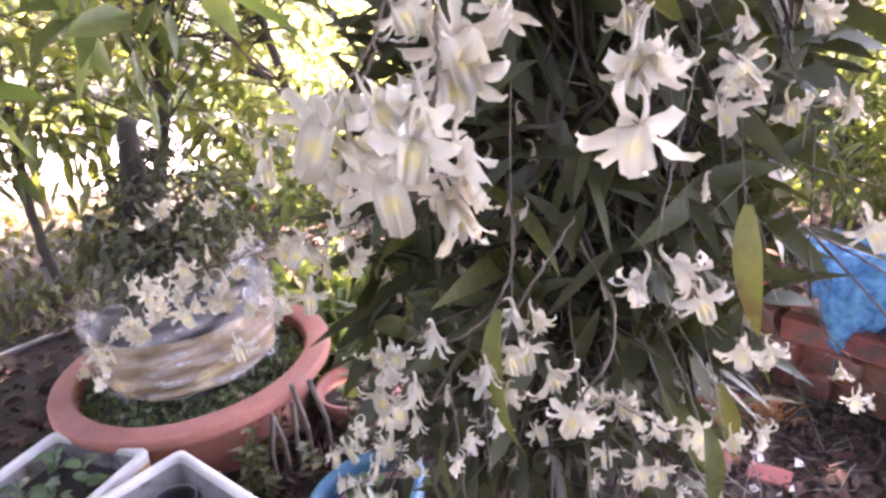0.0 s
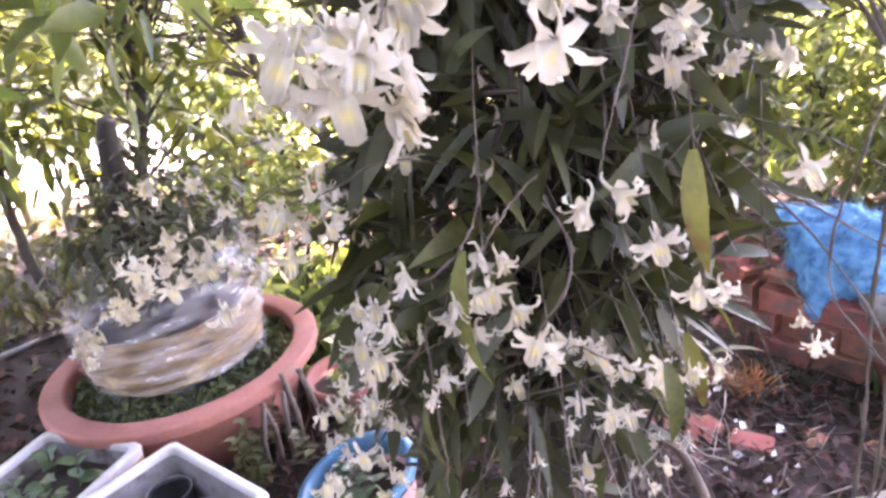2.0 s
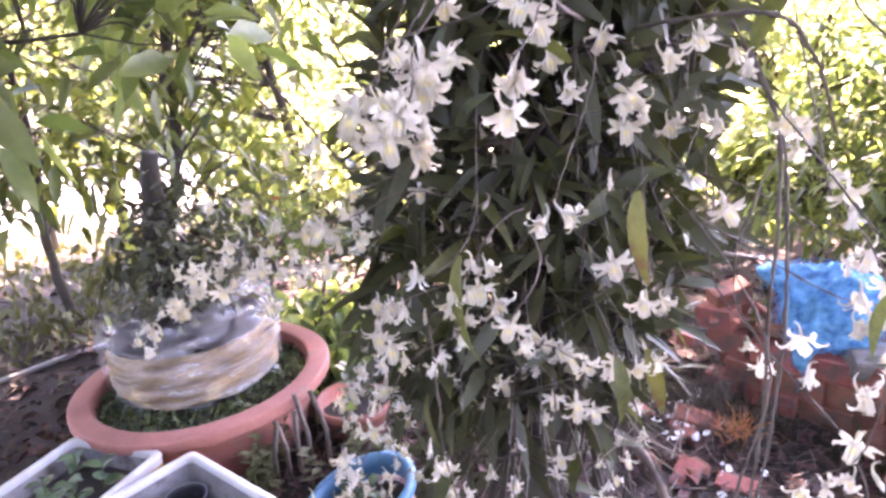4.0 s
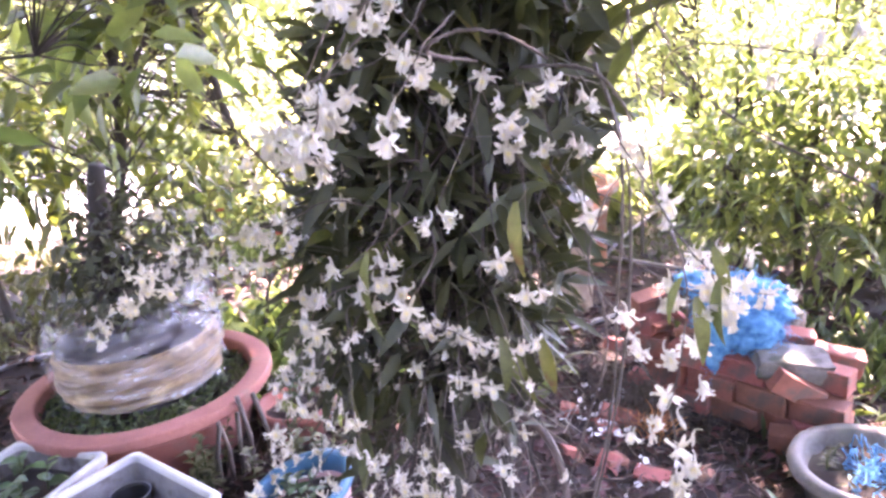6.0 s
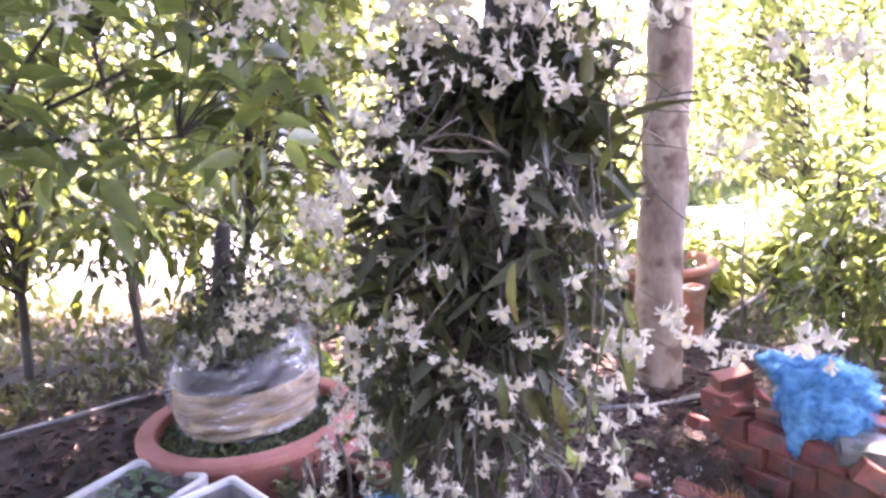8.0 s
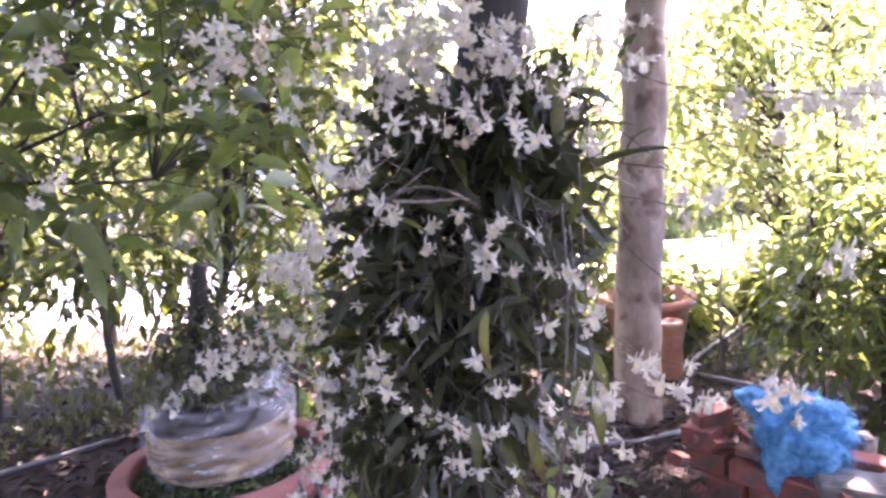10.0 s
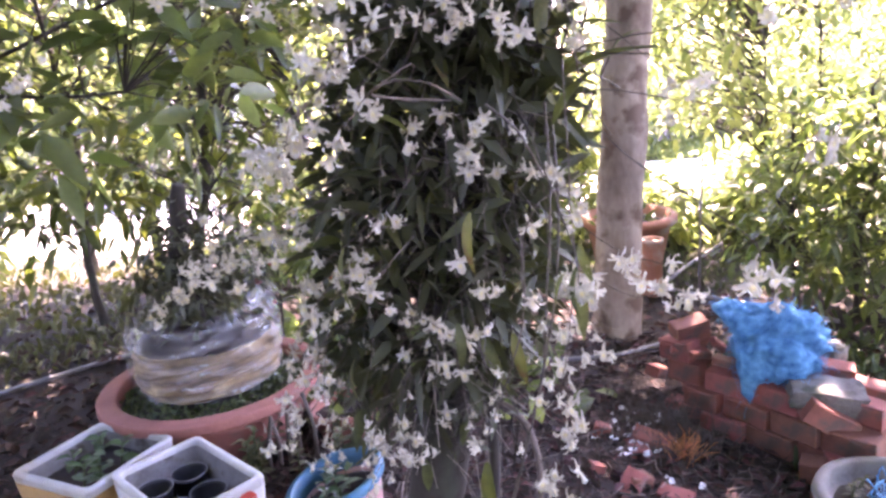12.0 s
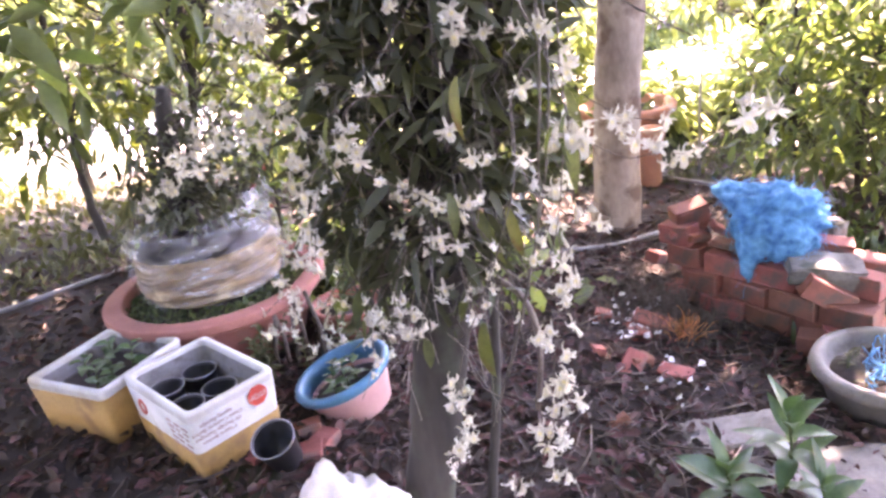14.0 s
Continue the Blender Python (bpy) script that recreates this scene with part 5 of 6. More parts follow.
for course in range(3):
    for k in range(4):
        s = 0.10 + k * 0.197 + (0.09 if course % 2 else 0) - 0.04
        if course == 2 and k == 3:
            continue
        p = face + e * s + back * (0.045 + 0.012 * course + rng.normal(0, 0.009))
        brick(BRICKS[(k + course) % 2 if k else 2], Matrix.Translation((p.x, p.y, floor_z + 0.046 + course * 0.0905)) @ pose(0, 0, 0, rng.normal(0, 2), rng.normal(0, 2), -46.2 + rng.normal(0, 4.5)))
for course in range(3):
    for k in range(4):
        p = face + e * (0.12 + k * 0.2 + rng.normal(0, 0.01)) + back * (0.15 + rng.normal(0, 0.01))
        brick(BRICKS[k % 3], Matrix.Translation((p.x, p.y, floor_z + 0.046 + course * 0.0905)) @ pose(0, 0, 0, 0, 0, -46 + rng.normal(0, 5)))
for course in range(2):
    for k in range(3):
        p = face + e * (0.15 + k * 0.21) + back * (0.26 + rng.normal(0, 0.01))
        brick(BRICKS[k % 3], Matrix.Translation((p.x, p.y, floor_z + 0.046 + course * 0.0905)) @ pose(0, 0, 0, 0, 0, -46 + rng.normal(0, 8)))
top_z = floor_z + 0.27
brick(BRICKS[1], Matrix.Translation((1.53, 2.19, 0.10)) @ pose(0, 0, 0, 0, 31, -8))
brick(BRICKS[0], Matrix.Translation((1.60, 2.13, floor_z + 0.04)) @ pose(0, 0, 0, 0, 4, -12))
brick(BRICKS[1], Matrix.Translation((1.50, 2.10, floor_z + 0.035)) @ pose(0, 0, 0, 0, -3, -28))
brick(BRICKS[2], Matrix.Translation((1.10, 2.66, top_z + 0.046)) @ pose(0, 0, 0, 2, -4, -50))
brick(BRICKS[2], Matrix.Translation((1.15, 2.69, top_z + 0.118)) @ pose(0, 0, 0, 8, -10, 12))
brick(BRICKS[2], Matrix.Translation((1.66, 2.46, top_z - 0.01)) @ pose(0, 0, 0, 5, 8, -20))
brick(BRICKS[1], Matrix.Translation((1.78, 2.36, top_z - 0.06)) @ pose(0, 0, 0, 5, 10, -25))
for x, y, z, a1, a2, a3, k in ((1.12, 2.62, 0.01, 8, 12, 30, 1), (1.22, 2.50, 0.008, -6, 10, -30, 1), (1.32, 2.42, 0.012, 10, -6, 60, 1), (1.16, 2.72, 0.03, 30, 20, 80, 0), (1.22, 2.64, 0.03, 15, 40, 10, 2), (1.12, 2.80, 0.0, 5, 25, 120, 0),
                              (1.10, 2.70, 0.04, 40, 0, 0, 2), (1.30, 2.60, 0.02, 0, 20, 45, 0), (1.05, 2.64, 0.02, 20, 10, 0, 2), (1.00, 2.86, -0.18, 10, 20, 50, 0), (1.2, 2.86, 0.0, 20, 10, 50, 0)):
    brick(SHARDS[k], Matrix.Translation((x + 0.04, y, top_z + z + 0.03)) @ pose(0, 0, 0, a1, a2, a3))
# grey mortar chunks on the bricks
for x, y, z, s, turn in ((1.55, 2.27, top_z - 0.008, (0.27, 0.16, 0.08), -12), (1.47, 2.36, top_z - 0.05, (0.16, 0.1, 0.06), -40), (1.70, 2.55, top_z + 0.04, (0.09, 0.07, 0.07), 30)):
    bm = bmesh.new()
    bmesh.ops.create_cube(bm, size=1)
    bmesh.ops.subdivide_edges(bm, edges=bm.edges[:], cuts=5, use_grid_fill=True)
    for v in bm.verts:
        q = v.co.copy()
        v.co = Vector((q.x * s[0], q.y * s[1], q.z * s[2])) * (1 - 0.10 * (q.length - 0.5)) + Vector([0.012 * noise.noise(q * 3.1 + Vector((k * 7 + x * 9, 0, 0))) for k in range(3)])
    bm.transform(pose(x, y, z, 4, 7, turn))
    bm.verts.index_update()
    g = Geo().add([v.co[:] for v in bm.verts], [[v.index for v in f.verts] for f in bm.faces])
    bm.free()
    single("mortar_chunk", g, M_STONE, "grey lump of old mortar lying on the bricks", "rubble", "mortar chunks", smooth=False)

# blue net bundle on top of the pile
bm = bmesh.new()
bmesh.ops.create_icosphere(bm, subdivisions=5, radius=1)
for v in bm.verts:
    c = v.co.copy()
    d = 0.46 * noise.noise(c * 1.6 + Vector((3, 1, 0))) + 0.24 * noise.noise(c * 3.2) + 0.16 * abs(noise.noise(c * 6)) + 0.05 * noise.noise(c * 14)
    v.co = c * (1 + d)
    tongue = max(0.0, c.dot(Vector((-0.86, 0.1, 0.5)))) ** 6
    drape = max(0.0, c.dot(Vector((-0.1, -0.6, -0.8)))) ** 4
    fold = 0.012 * noise.noise(c * 9 + Vector((0, 4, 2)))
    v.co = Vector((v.co.x * 0.18 - 0.03 * tongue, v.co.y * 0.14, v.co.z * 0.115 + 0.03 * tongue - 0.15 * drape)) + c * fold
bm.transform(pose(1.43, 2.47, top_z + 0.15, 0, 6, -25))
bm.verts.index_update()
net = thing("net_bundle", (1.40, 2.46, top_z), "crumpled bundle of bright blue nylon netting on the bricks", "netting")
g = Geo().add([v.co[:] for v in bm.verts], [[v.index for v in f.verts] for f in bm.faces])
co = np.array([v.co[:] for v in bm.verts])
bm.free()
part("netting", g, M_NET, net)
strand = Geo()
for i in range(1500):
    p = co[int(rng.integers(len(co)))]
    out = p - np.array([1.405, 2.47, top_z + 0.10])
    out /= np.linalg.norm(out)
    d = np.cross(out, rng.normal(size=3)) * rng.uniform(0.015, 0.04)
    strand.tube(curve([p + out * 0.001, p + d * 0.5 + out * rng.uniform(0.004, 0.014), p + d + out * 0.002], 5), 0.0008, 3, cap=False)
for i in range(500):
    p = co[int(rng.integers(len(co)))]
    d = (p - np.array([1.405, 2.47, top_z + 0.10])) * rng.uniform(0.05, 0.28) + rng.normal(size=3) * 0.012
    strand.tube(curve([p, p + d * 0.6 + rng.normal(size=3) * 0.008, p + d + (0, 0, -0.012)], 5), 0.0007, 4, cap=False)
part("frayed_strand", strand, M_NET, net, "frayed blue threads", kind="stuff")

# round concrete pot
CX, CY = 1.575, 1.80
cz = rough_level(CX, CY)
cpot = thing("concrete_pot", (CX, CY, cz), "round grey concrete pot with thick rim", "pot")
part("bowl", turned([(0.17, 0), (0.18, 0.004), (0.215, 0.10), (0.235, 0.105), (0.243, 0.125), (0.236, 0.148), (0.220, 0.152), (0.200, 0.146), (0.193, 0.11), (0.17, 0.09)], pose(CX, CY, cz), 56), M_CONCRETE, cpot)
part("earth", soil_disc(Geo(), CX, CY, cz + 0.092, 0.19, 0.015), M_SOIL, cpot)
rag = Geo()
for i in range(90):
    p = np.array([CX + 0.02 + rng.normal(0, 0.05), CY - 0.03 + rng.normal(0, 0.04), cz + 0.115 + abs(rng.normal(0, 0.012))])
    rag.tube(curve([p, p + rng.normal(size=3) * 0.03 + (0, 0, 0.01), p + rng.normal(size=3) * 0.04], 6), 0.002, 4)
single("net_scrap", rag, M_NET, "scrap of blue netting in the concrete pot", "netting")
for i in range(8):
    t = rng.uniform(0, 6.28)
    seedling("pot_weed", CX + 0.12 * math.cos(t), CY + 0.12 * math.sin(t), cz + 0.10, 0.05, 6, 0.04, "small weed in the concrete pot", "weed", M_ORCHID_LEAF, "weeds in the concrete pot")

# broken concrete paving at the front
for x0, y0, sx, sy, turn in ((1.02, 1.60, 0.36, 0.17, 8), (1.30, 1.38, 0.62, 0.34, 5)):
    bm = bmesh.new()
    bmesh.ops.create_grid(bm, x_segments=14, y_segments=10, size=0.5)
    top = [v for v in bm.verts]
    for v in top:
        r = max(abs(v.co.x), abs(v.co.y)) * 2
        wob = 1 + 0.22 * noise.noise((math.atan2(v.co.y, v.co.x) * 1.6 + x0 * 9, x0, 0))
        v.co = Vector((v.co.x * sx * wob, v.co.y * sy * wob, 0.004 * noise.noise((v.co.x * 9, v.co.y * 9, 1)) - (0.012 if r > 0.97 else 0)))
    ex = bmesh.ops.extrude_face_region(bm, geom=bm.faces[:])
    for v in ex["geom"]:
        if isinstance(v, bmesh.types.BMVert):
            v.co.z -= 0.05
    bmesh.ops.recalc_face_normals(bm, faces=bm.faces[:])
    bm.transform(pose(x0, y0, rough_level(x0, y0) + 0.028, 0, 0, turn))
    bm.verts.index_update()
    single("paving_slab", Geo().add([v.co[:] for v in bm.verts], [[v.index for v in f.verts] for f in bm.faces]), M_CONCRETE, "broken grey concrete slab sunk in the soil", "slab", "concrete slabs", smooth=False)
    bm.free()

# white sack in the foreground
bm = bmesh.new()
bmesh.ops.create_icosphere(bm, subdivisions=5, radius=1)
for v in bm.verts:
    c = v.co.copy()
    d = 0.07 * noise.noise(c * 1.8) + 0.06 * noise.noise(c * 4 + Vector((5, 0, 0))) + 0.03 * noise.noise(c * 12)
    k = 1 + d
    crease = 0.022 * abs(noise.noise((c.x * 5, c.y * 3, c.z * 2 + 4))) + 0.016 * abs(noise.noise((c.x * 11, c.y * 6, c.z * 4)))
    up = max(0.0, c.z)
    peak = 1 + 0.10 * math.exp(-((c.x + 0.10) / 0.35) ** 2)
    v.co = Vector((c.x * (0.25 - 0.055 * up) * k, c.y * (0.105 - 0.03 * up) * k, max(-0.02, c.z * 0.35 * k * peak) - crease * (1 + up)))
bm.transform(pose(-0.03, 0.855, rough_level(-0.03, 0.855) + 0.02, 0, 0, 6))
bm.verts.index_update()
sack = thing("sack", (-0.03, 0.855, rough_level(-0.03, 0.855)), "crumpled white woven plastic sack with faded printing", "sack")
sack_geo = Geo().add([v.co[:] for v in bm.verts], [[v.index for v in f.verts] for f in bm.faces])
part("cloth", sack_geo, M_SACK, sack)
bm.free()

hull = np.concatenate([sack_geo.v[0]])
for name, mat, cx, cz, rr, label in (("printed_ring", M_PIPE, 0.085, 0.40, 0.032, "faded grey printed ring"), ("printed_stroke", M_INK, -0.06, 0.47, 0.03, "faded pink printed stroke"), ("printed_stroke", M_INK, -0.01, 0.44, 0.024, "faded pink printed stroke")):
    pts = []
    for t in np.linspace(0, 2 * math.pi if name == "printed_ring" else 3.4, 22):
        want = np.array([cx + rr * math.cos(t) - 0.02, 0.76, cz + rr * 0.7 * math.sin(t)])
        near = hull[np.argmin(np.linalg.norm((hull - want) * (1, 0.35, 1), axis=1))]
        pts.append(near + (0, -0.002, 0.001))
    part(name, Geo().tube(curve(pts, 40), 0.0028, 5), mat, sack, label)

# foreground plant with large leaves
BROAD = [lance_mesh("leaf", 0.165, 0.060, 0.8, M_NEAR_LEAF), lance_mesh("leaf", 0.14, 0.055, 1.2, M_NEAR_LEAF), lance_mesh("leaf", 0.17, 0.052, 0.4, M_NEAR_LEAF)]


def broadleaf_plant(x, y, height, low, n, size):
    """Leaves spread in tiers from an upright stem, the upper ones steeper."""
    z = rough_level(x, y)
    ob = thing("broadleaf_plant", (x, y, z), "young plant with broad smooth grey-green leaves", "plant", "broadleaf plants")
    stem = curve([(x, y, z - 0.01), (x + 0.01, y, z + height * 0.5), (x, y + 0.01, z + height)], 12)
    part("stem", Geo().tube(stem, np.linspace(0.006, 0.003, 12), 7), M_GRASS, ob)
    for i in range(n):
        q = i / (n - 1)
        p = stem[min(11, int((low + (1 - low) * q) * 11))]
        leaf = part("leaf", BROAD[i % 3], None, ob)
        leaf.matrix_basis = Matrix.Translation(Vector(p)) @ pose(0, 0, 0, 0, 0, i * 137.5 + rng.normal(0, 14)) @ pose(0, 0, 0, 12 + 52 * q * q + rng.normal(0, 7)) @ pose(0, 0, 0, 0, rng.normal(0, 14), 0) @ Matrix.Scale(size * rng.uniform(0.8, 1.1) * (1.05 - 0.25 * q), 4)


broadleaf_plant(1.075, 1.34, 0.27, 0.45, 13, 1.0)
broadleaf_plant(0.90, 1.30, 0.10, 0.3, 10, 1.05)
broadleaf_plant(1.12, 1.22, 0.12, 0.4, 9, 0.9)

# ---- far pots, pipes, poles, fence ----
fp = thing("large_pot", (1.22, 4.6, rough_level(1.22, 4.6)), "large terracotta pot behind the pale trunk", "pot")
z = rough_level(1.22, 4.6)
part("bowl", turned([(0.20, 0), (0.21, 0.01), (0.285, 0.36), (0.325, 0.37), (0.33, 0.41), (0.31, 0.43), (0.285, 0.425), (0.27, 0.38), (0.24, 0.36)], pose(1.22, 4.6, z)), M_CLAY_FAR, fp)
part("earth", soil_disc(Geo(), 1.22, 4.6, z + 0.365, 0.268, 0.02), M_SOIL, fp)
part("herb", Geo().leaves(np.array([1.22, 4.6, z + 0.39]) + rng.normal(size=(60, 3)) * (0.12, 0.12, 0.03), unit(60) + (0, 0, 0.6), rng.normal(size=(60, 3)) + (0, 0, 1), 0.09, 0.03), M_SHRUB_LEAF, fp, kind="stuff")
tp = thing("tube_pot", (1.285, 4.15, rough_level(1.285, 4.15)), "tall narrow terracotta pipe standing upright", "pot")
z = rough_level(1.285, 4.15)
part("pipe_wall", turned([(0.062, 0), (0.066, 0.01), (0.066, 0.34), (0.074, 0.345), (0.076, 0.37), (0.062, 0.375), (0.054, 0.36), (0.05, 0.1)], pose(1.285, 4.15, z), 28), M_CLAY_FAR, tp)


def pipe(name, pts, r, mat, label, category, group=""):
    return single(name, Geo().tube(pts, r, 10), mat, label, category, group)


lie = lambda x, y, r: (x, y, float(level(x, y)) + r + 0.008)
pipe("water_pipe", [lie(x, y, 0.011) for x, y in ((-2.75, 1.68), (-2.3, 2.1), (-1.9, 2.5), (-1.62, 2.78), (-1.2, 3.1))], 0.011, M_PIPE, "grey plastic water pipe lying on the soil", "pipe", "pipes")
pipe("water_pipe", [lie(x, y, 0.012) for x, y in ((1.36, 4.22), (1.6, 4.05), (1.86, 3.86), (2.2, 3.6))], 0.012, M_PIPE, "grey plastic water pipe lying on the soil", "pipe", "pipes")
pipe("water_pipe", [lie(x, y, 0.012) for x, y in ((1.37, 4.25), (1.6, 4.6), (2.0, 5.1))], 0.012, M_PIPE, "grey plastic water pipe lying on the soil", "pipe", "pipes")
pipe("water_pipe", [lie(x, y, 0.011) for x, y in ((0.55, 3.0), (0.9, 3.16), (1.27, 3.40))], 0.011, M_PIPE, "grey plastic water pipe lying on the soil", "pipe", "pipes")
pipe("thin_pole", [(1.61, 4.25, 0.0 - 0.1), (1.612, 4.25, 0.4), (1.625, 4.25, 0.80)], 0.008, M_PIPE, "thin pale upright pole", "pole")
pipe("painted_pole", [(-1.87, 4.0, 0.05), (-1.875, 4.0, 0.7), (-1.885, 4.0, 1.9)], 0.033, M_BAMBOO, "yellow-green painted fence pole", "pole")
fence = thing("wire_fence", (-3.0, 5.1, 0), "rusty chain-link fence along the road", "fence")
for x in (-5.4, -4.2, -3.0, -1.75):
    part("post", Geo().tube([(x, 5.1, -0.05), (x, 5.1, 0.5), (x + 0.01, 5.1, 1.15)], 0.028, 8), M_CONCRETE, fence)
mesh_wire = Geo()
for i in range(96):
    x = -5.4 + i * 0.04
    for s in (-1, 1):
        zz = np.linspace(0.02, 1.1, 19)
        mesh_wire.tube(np.stack([x + s * 0.02 * np.where(np.arange(19) % 2, 1, -1), np.full(19, 5.1 + s * 0.002), zz], 1), 0.0016, 3, cap=False)
part("wire_mesh", mesh_wire, M_WIRE, fence, kind="stuff")
wall = box_geo(Geo(), -3.6, -2.9, 10.2, 10.4, -0.05, 1.5, bevel=0.02)
single("gate_pillar", wall, M_WALL, "whitewashed gate pillar across the road", "pillar", smooth=False)

bush = plant("flowering_bush", "thin spiny bush with small red flowers", "bush",
             [([(-0.75, 2.85, 0.15), (-0.72, 2.85, 0.4), (-0.7, 2.85, 0.75)], 0.012, 0.004), ([(-0.55, 2.85, 0.15), (-0.5, 2.85, 0.4), (-0.42, 2.85, 0.7)], 0.012, 0.004)],
             (-0.6, 2.85, 0.62), (0.4, 0.25, 0.3), 60, 9, (0.06, 0.4), M_SHRUB_LEAF, M_BARK, spread=0.05)
for i in range(12):
    p = np.array([-0.58, 2.68, 0.66]) + rng.normal(size=3) * (0.22, 0.06, 0.13)
    g = Geo()
    w = unit(5, 0.5) + (0, -0.6, 0.2)
    g.leaves(np.repeat([p], 5, 0), w, rng.normal(size=(5, 3)), 0.022, 0.018, 0.1, 0.1)
    part("blossom", g, M_RED, bush, "small red blossom")
# ---- ground cover ----
n = 13000
x, y = rng.normal(0.1, 1.3, n), 0.5 + 3.8 * rng.beta(1.1, 1.6, n)
keep = (np.hypot(x - PX, y - PY) > 0.36)
x, y = x[keep], y[keep]
n = len(x)
pos = np.stack([x, y, np.array([rough_level(p, q) for p, q in zip(x, y)]) + rng.uniform(0.002, 0.02, n)], 1)
litter = Geo().leaves(pos, unit(n, 0.25), rng.normal(size=(n, 3)) * 0.5 + (0, 0, 1), rng.uniform(0.025, 0.085, n), rng.uniform(0.012, 0.036, n), 0.1, 0.35)
single("leaf_litter", litter, M_LITTER, "brown fallen leaves covering the soil", "leaf litter", kind="stuff")
twig = Geo()
for i in range(1500):
    x, y = rng.normal(0.6, 0.9), rng.uniform(0.8, 3.6)
    t, l = rng.uniform(0, 6.28), rng.uniform(0.05, 0.22)
    z = rough_level(x, y) + 0.008
    twig.tube([(x, y, z), (x + l / 2 * math.cos(t), y + l / 2 * math.sin(t), z + rng.uniform(0, 0.02)), (x + l * math.cos(t + 0.2), y + l * math.sin(t + 0.2), z + rng.uniform(0, 0.03))], rng.uniform(0.001, 0.0035), 4)
single("fallen_twig", twig, M_CANE, "fallen grey twigs on the soil", "twigs", kind="stuff")


def sward(name, label, n, where, height, width, mat, lean=0.6):
    """Grass or low herbs over a stretch of ground."""
    x, y = where(n)
    pos = np.stack([x, y, np.array([rough_level(p, q) for p, q in zip(x, y)])], 1)
    way = rng.normal(size=(len(x), 3)) * lean + (0, 0, 1)
    ln = height * rng.uniform(0.4, 1.2, len(x))
    return single(name, Geo().leaves(pos, way, rng.normal(size=(len(x), 3)), ln, width * ln, 0.3, 0.2), mat, label, "grass", kind="stuff")


sward("herb_layer", "low green herbs under the garden trees", 2200, lambda n: (rng.uniform(-5.5, -1.5, n), rng.uniform(3.3, 5.6, n)), 0.13, 0.28, M_ORCHID_LEAF)
sward("grass_strip", "short grass in broken shade beyond the pale trunk", 14000, lambda n: (rng.uniform(0.2, 3.6, n), rng.uniform(4.1, 5.8, n)), 0.07, 0.12, M_GRASS)
sward("undergrowth", "dim low herbs on the soil under the shrub", 1100, lambda n: (lambda x: (x, 0.92 * x + 4.4 + rng.uniform(0, 0.8, n)))(rng.uniform(-2.9, -1.25, n)), 0.10, 0.22, M_ORCHID_LEAF)
sward("verge_grass", "sunlit grass along the far side of the road", 5000, lambda n: (rng.uniform(-7, 8, n), rng.uniform(9.32, 10.3, n)), 0.36, 0.1, M_LIME_LEAF)
sward("road_edge_grass", "uneven sunlit grass at the near edge of the road", 1500, lambda n: (rng.uniform(-2.5, 3.6, n), rng.normal(5.82, 0.06, n)), 0.24, 0.09, M_LIME_LEAF)
sward("weed_patch", "green weeds behind the planter", 1300, lambda n: (rng.normal(-0.35, 0.35, n), rng.normal(2.75, 0.22, n)), 0.22, 0.3, M_SHRUB_LEAF)
sward("weed_patch", "green weeds beside the brick pile", 900, lambda n: (rng.normal(2.0, 0.25, n), rng.normal(2.75, 0.3, n)), 0.17, 0.16, M_GRASS)
t, r = rng.uniform(0, 6.28, 1700), rng.uniform(0.20, 0.335, 1700)
single("planter_moss", Geo().leaves(np.stack([PX + r * np.cos(t), PY + r * np.sin(t), np.full(1700, zr - 0.036)], 1), unit(1700) + (0, 0, 0.5), rng.normal(size=(1700, 3)), 0.03, 0.012), M_GRASS, "small weeds round the root ball", "weeds", kind="stuff")

for i in range(8):
    x, y = rng.uniform(0.62, 0.95), rng.uniform(1.5, 2.4)
    me = BRICKS[2] if i < 1 else SHARDS[i % 3]
    ob = new("brick_fragment", me)
    ob.matrix_basis = Matrix.Translation((x, y, rough_level(x, y) + 0.012)) @ pose(0, 0, 0, rng.normal(0, 14), rng.normal(0, 14), rng.uniform(0, 360))
    tagged(ob, "broken red brick lying on the leaf litter", "brick", "brick fragments")
for x, y, turn, k in ((-0.32, 1.47, 20, 1), (-0.24, 1.42, 70, 0), (-0.38, 1.41, 130, 2), (-0.29, 1.36, 10, 1), (-0.42, 1.34, 60, 2)):
    ob = new("brick_fragment", SHARDS[k])
    ob.matrix_basis = Matrix.Translation((x, y, rough_level(x, y) + 0.008)) @ pose(0, 0, 0, rng.normal(0, 8), rng.normal(0, 8), turn)
    tagged(ob, "broken red brick lying on the leaf litter", "brick", "brick fragments")
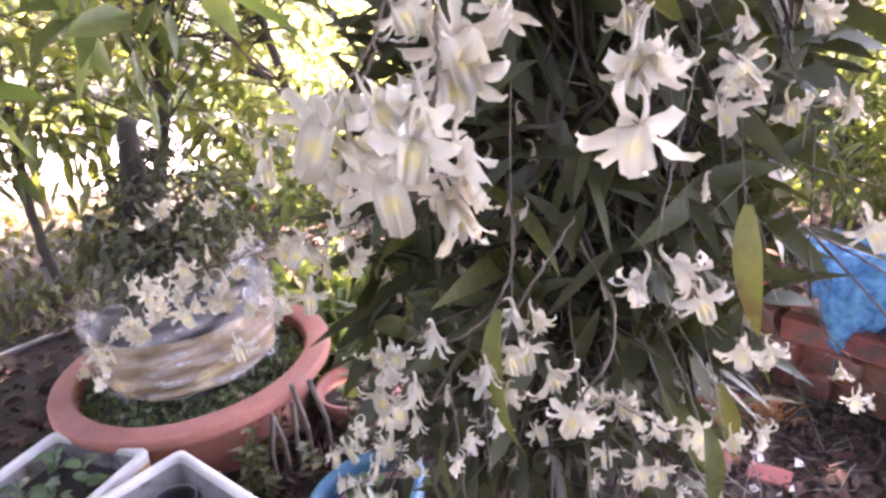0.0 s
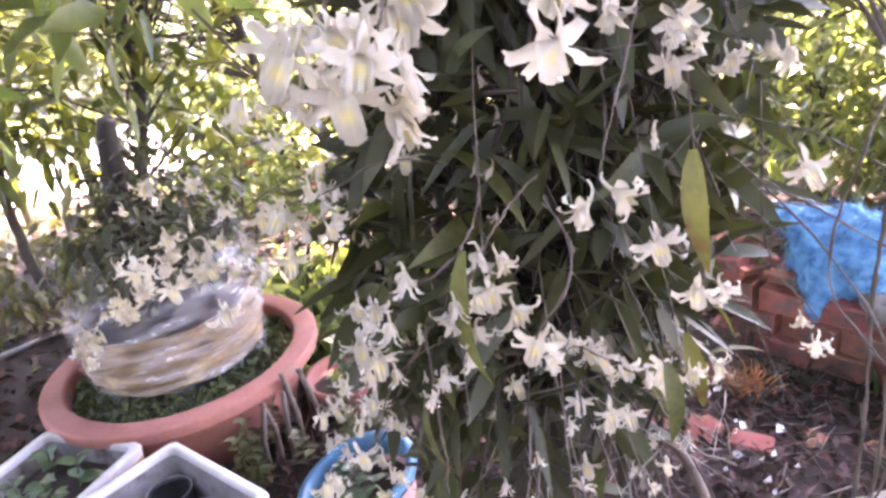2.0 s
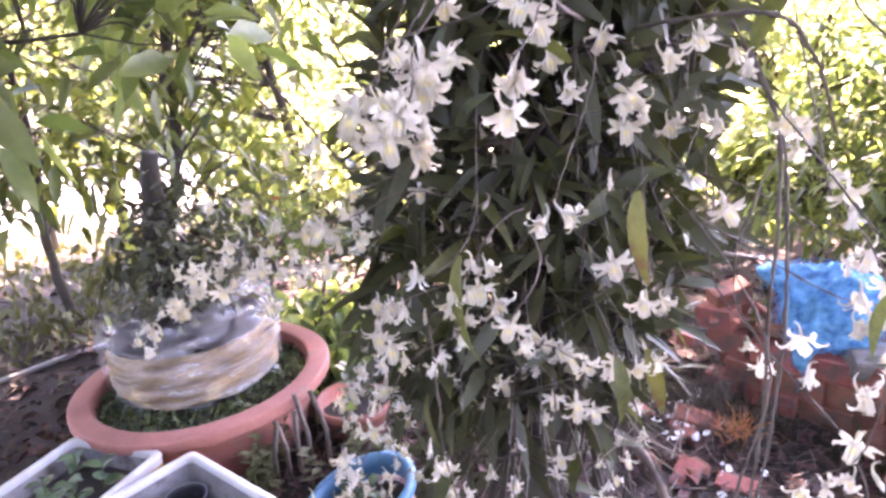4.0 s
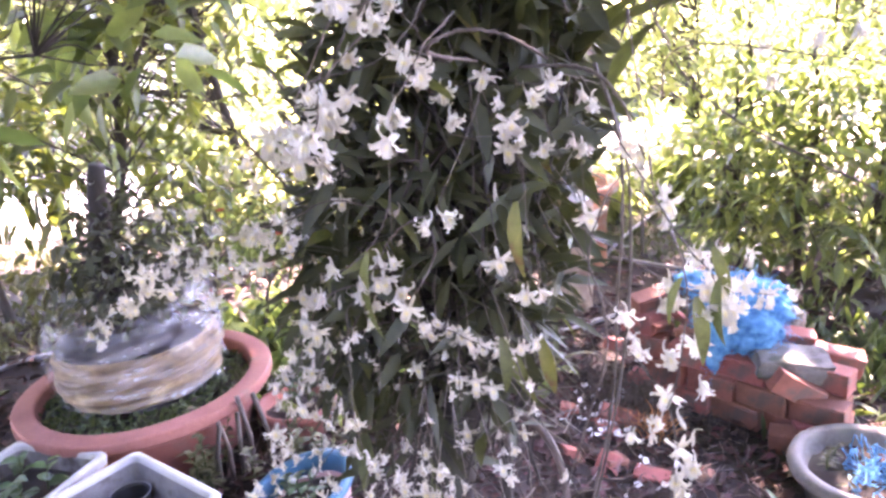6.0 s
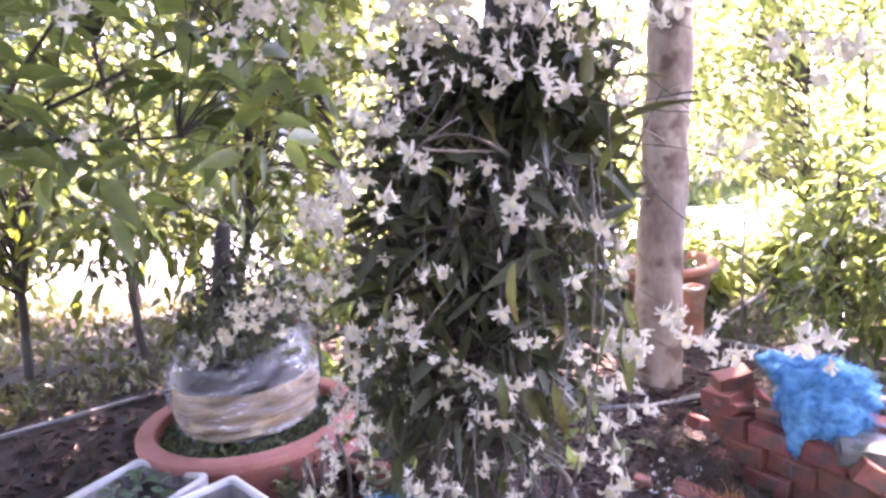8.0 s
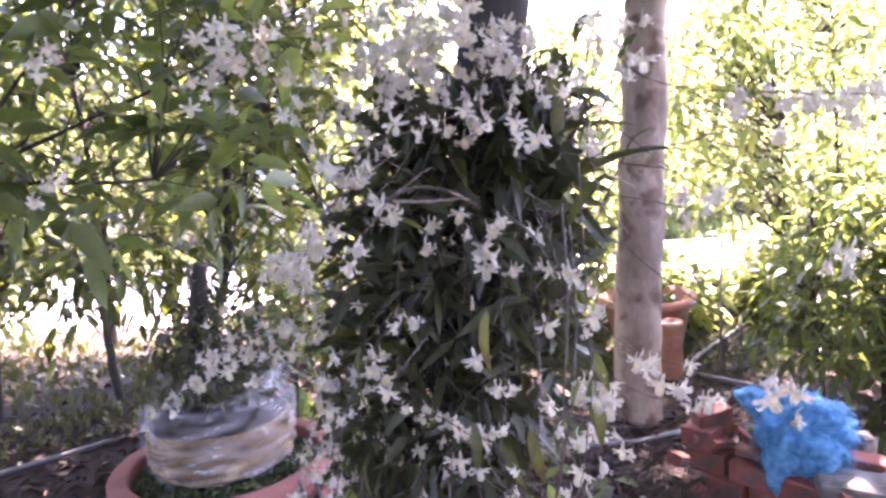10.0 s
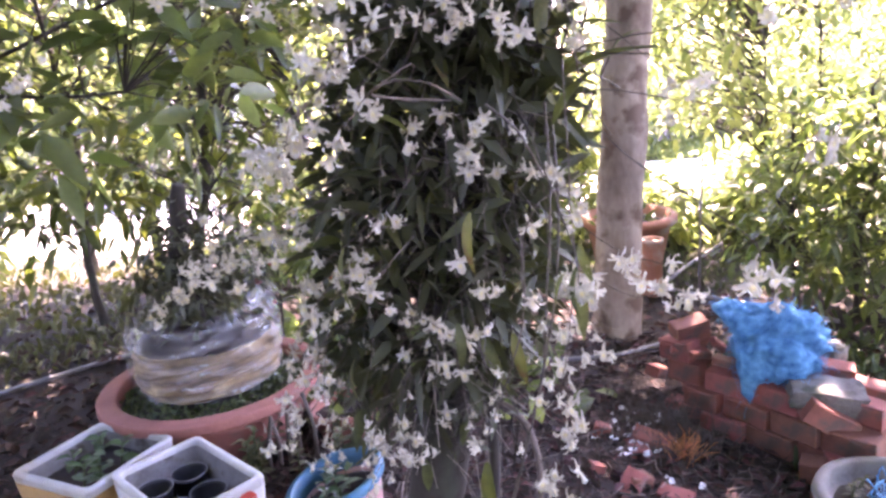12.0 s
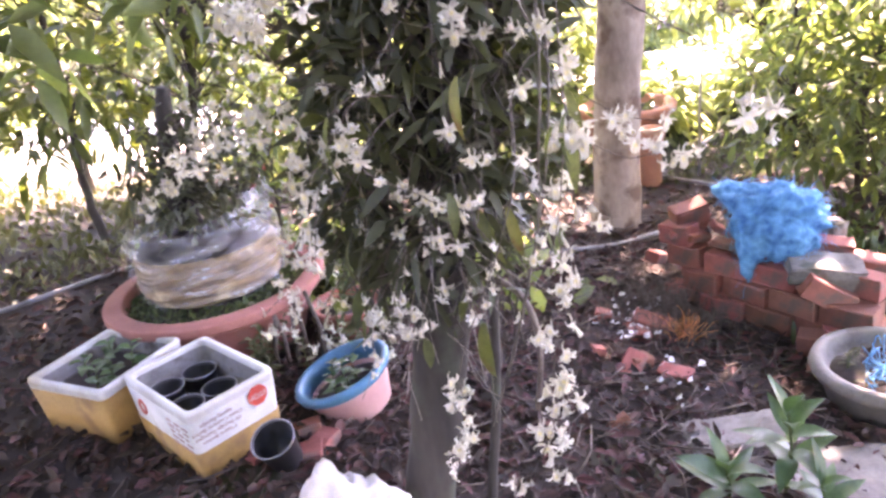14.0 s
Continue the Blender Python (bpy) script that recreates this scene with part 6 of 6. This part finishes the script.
for i in range(58):
    x, y = (rng.normal(0.83, 0.06), rng.normal(2.34, 0.09)) if i % 4 else (rng.normal(0.9, 0.08), rng.normal(1.95, 0.2))
    s = rng.uniform(0.005, 0.016)
    z = rough_level(x, y) + 0.024
    q = rng.normal(size=(5, 3)) * s * 0.35 + np.array([(-s, -s / 2, 0), (s, -s * 0.6, 0), (s * 0.8, s * 0.7, 0.01), (-s * 0.6, s, 0), (0, 0, s * 0.4)])
    g = Geo().add(q + (x, y, z), [(0, 1, 4), (1, 2, 4), (2, 3, 4), (3, 0, 4)])
    single("plastic_scrap", g, M_PAPER, "torn white plastic scrap on the ground", "litter", "plastic scraps", smooth=False)
husk = Geo()
for i in range(60):
    p = np.array([1.02, 2.22, rough_level(1.02, 2.22)]) + rng.normal(size=3) * (0.03, 0.03, 0)
    d = np.array([rng.normal(0, 0.05), rng.normal(0, 0.05), rng.uniform(0.05, 0.13)])
    husk.tube(curve([p, p + d * 0.6, p + d + (rng.normal(0, 0.02), 0, -0.02)], 6), np.linspace(0.0035, 0.001, 6), 4)
single("dry_husk", husk, M_HUSK, "orange-brown dry palm husk", "husk", kind="stuff")

tuft = Geo()
for i in range(420):
    x, y = rng.normal(1.0, 0.14), rng.normal(2.42, 0.14)
    p = np.array([x, y, rough_level(x, y)])
    d = np.array([rng.normal(0, 0.07), rng.normal(-0.02, 0.05), rng.uniform(0.03, 0.17)])
    tuft.tube(curve([p, p + d * (0.5, 0.5, 0.8), p + d * (1.3, 1.3, 0.55)], 7), np.linspace(0.0016, 0.0007, 7), 4, cap=False)
single("dry_grass", tuft, M_CANE, "tangle of dry brown grass beside the bricks", "dry grass", kind="stuff")
crumb = Geo()
n = 9000
x, y = rng.normal(0.3, 1.0, n), rng.uniform(0.9, 3.2, n)
keep = np.hypot(x - PX, y - PY) > 0.36
x, y = x[keep], y[keep]
n = len(x)
pos = np.stack([x, y, np.array([rough_level(p, q) for p, q in zip(x, y)]) + rng.uniform(0.004, 0.022, n)], 1)
crumb.leaves(pos, unit(n, 0.4), rng.normal(size=(n, 3)) * 0.8 + (0, 0, 1), rng.uniform(0.008, 0.026, n), rng.uniform(0.004, 0.014, n), 0.1, 0.4)
single("leaf_crumbs", crumb, M_LITTER, "crumbled brown leaf fragments on the soil", "leaf litter", kind="stuff")
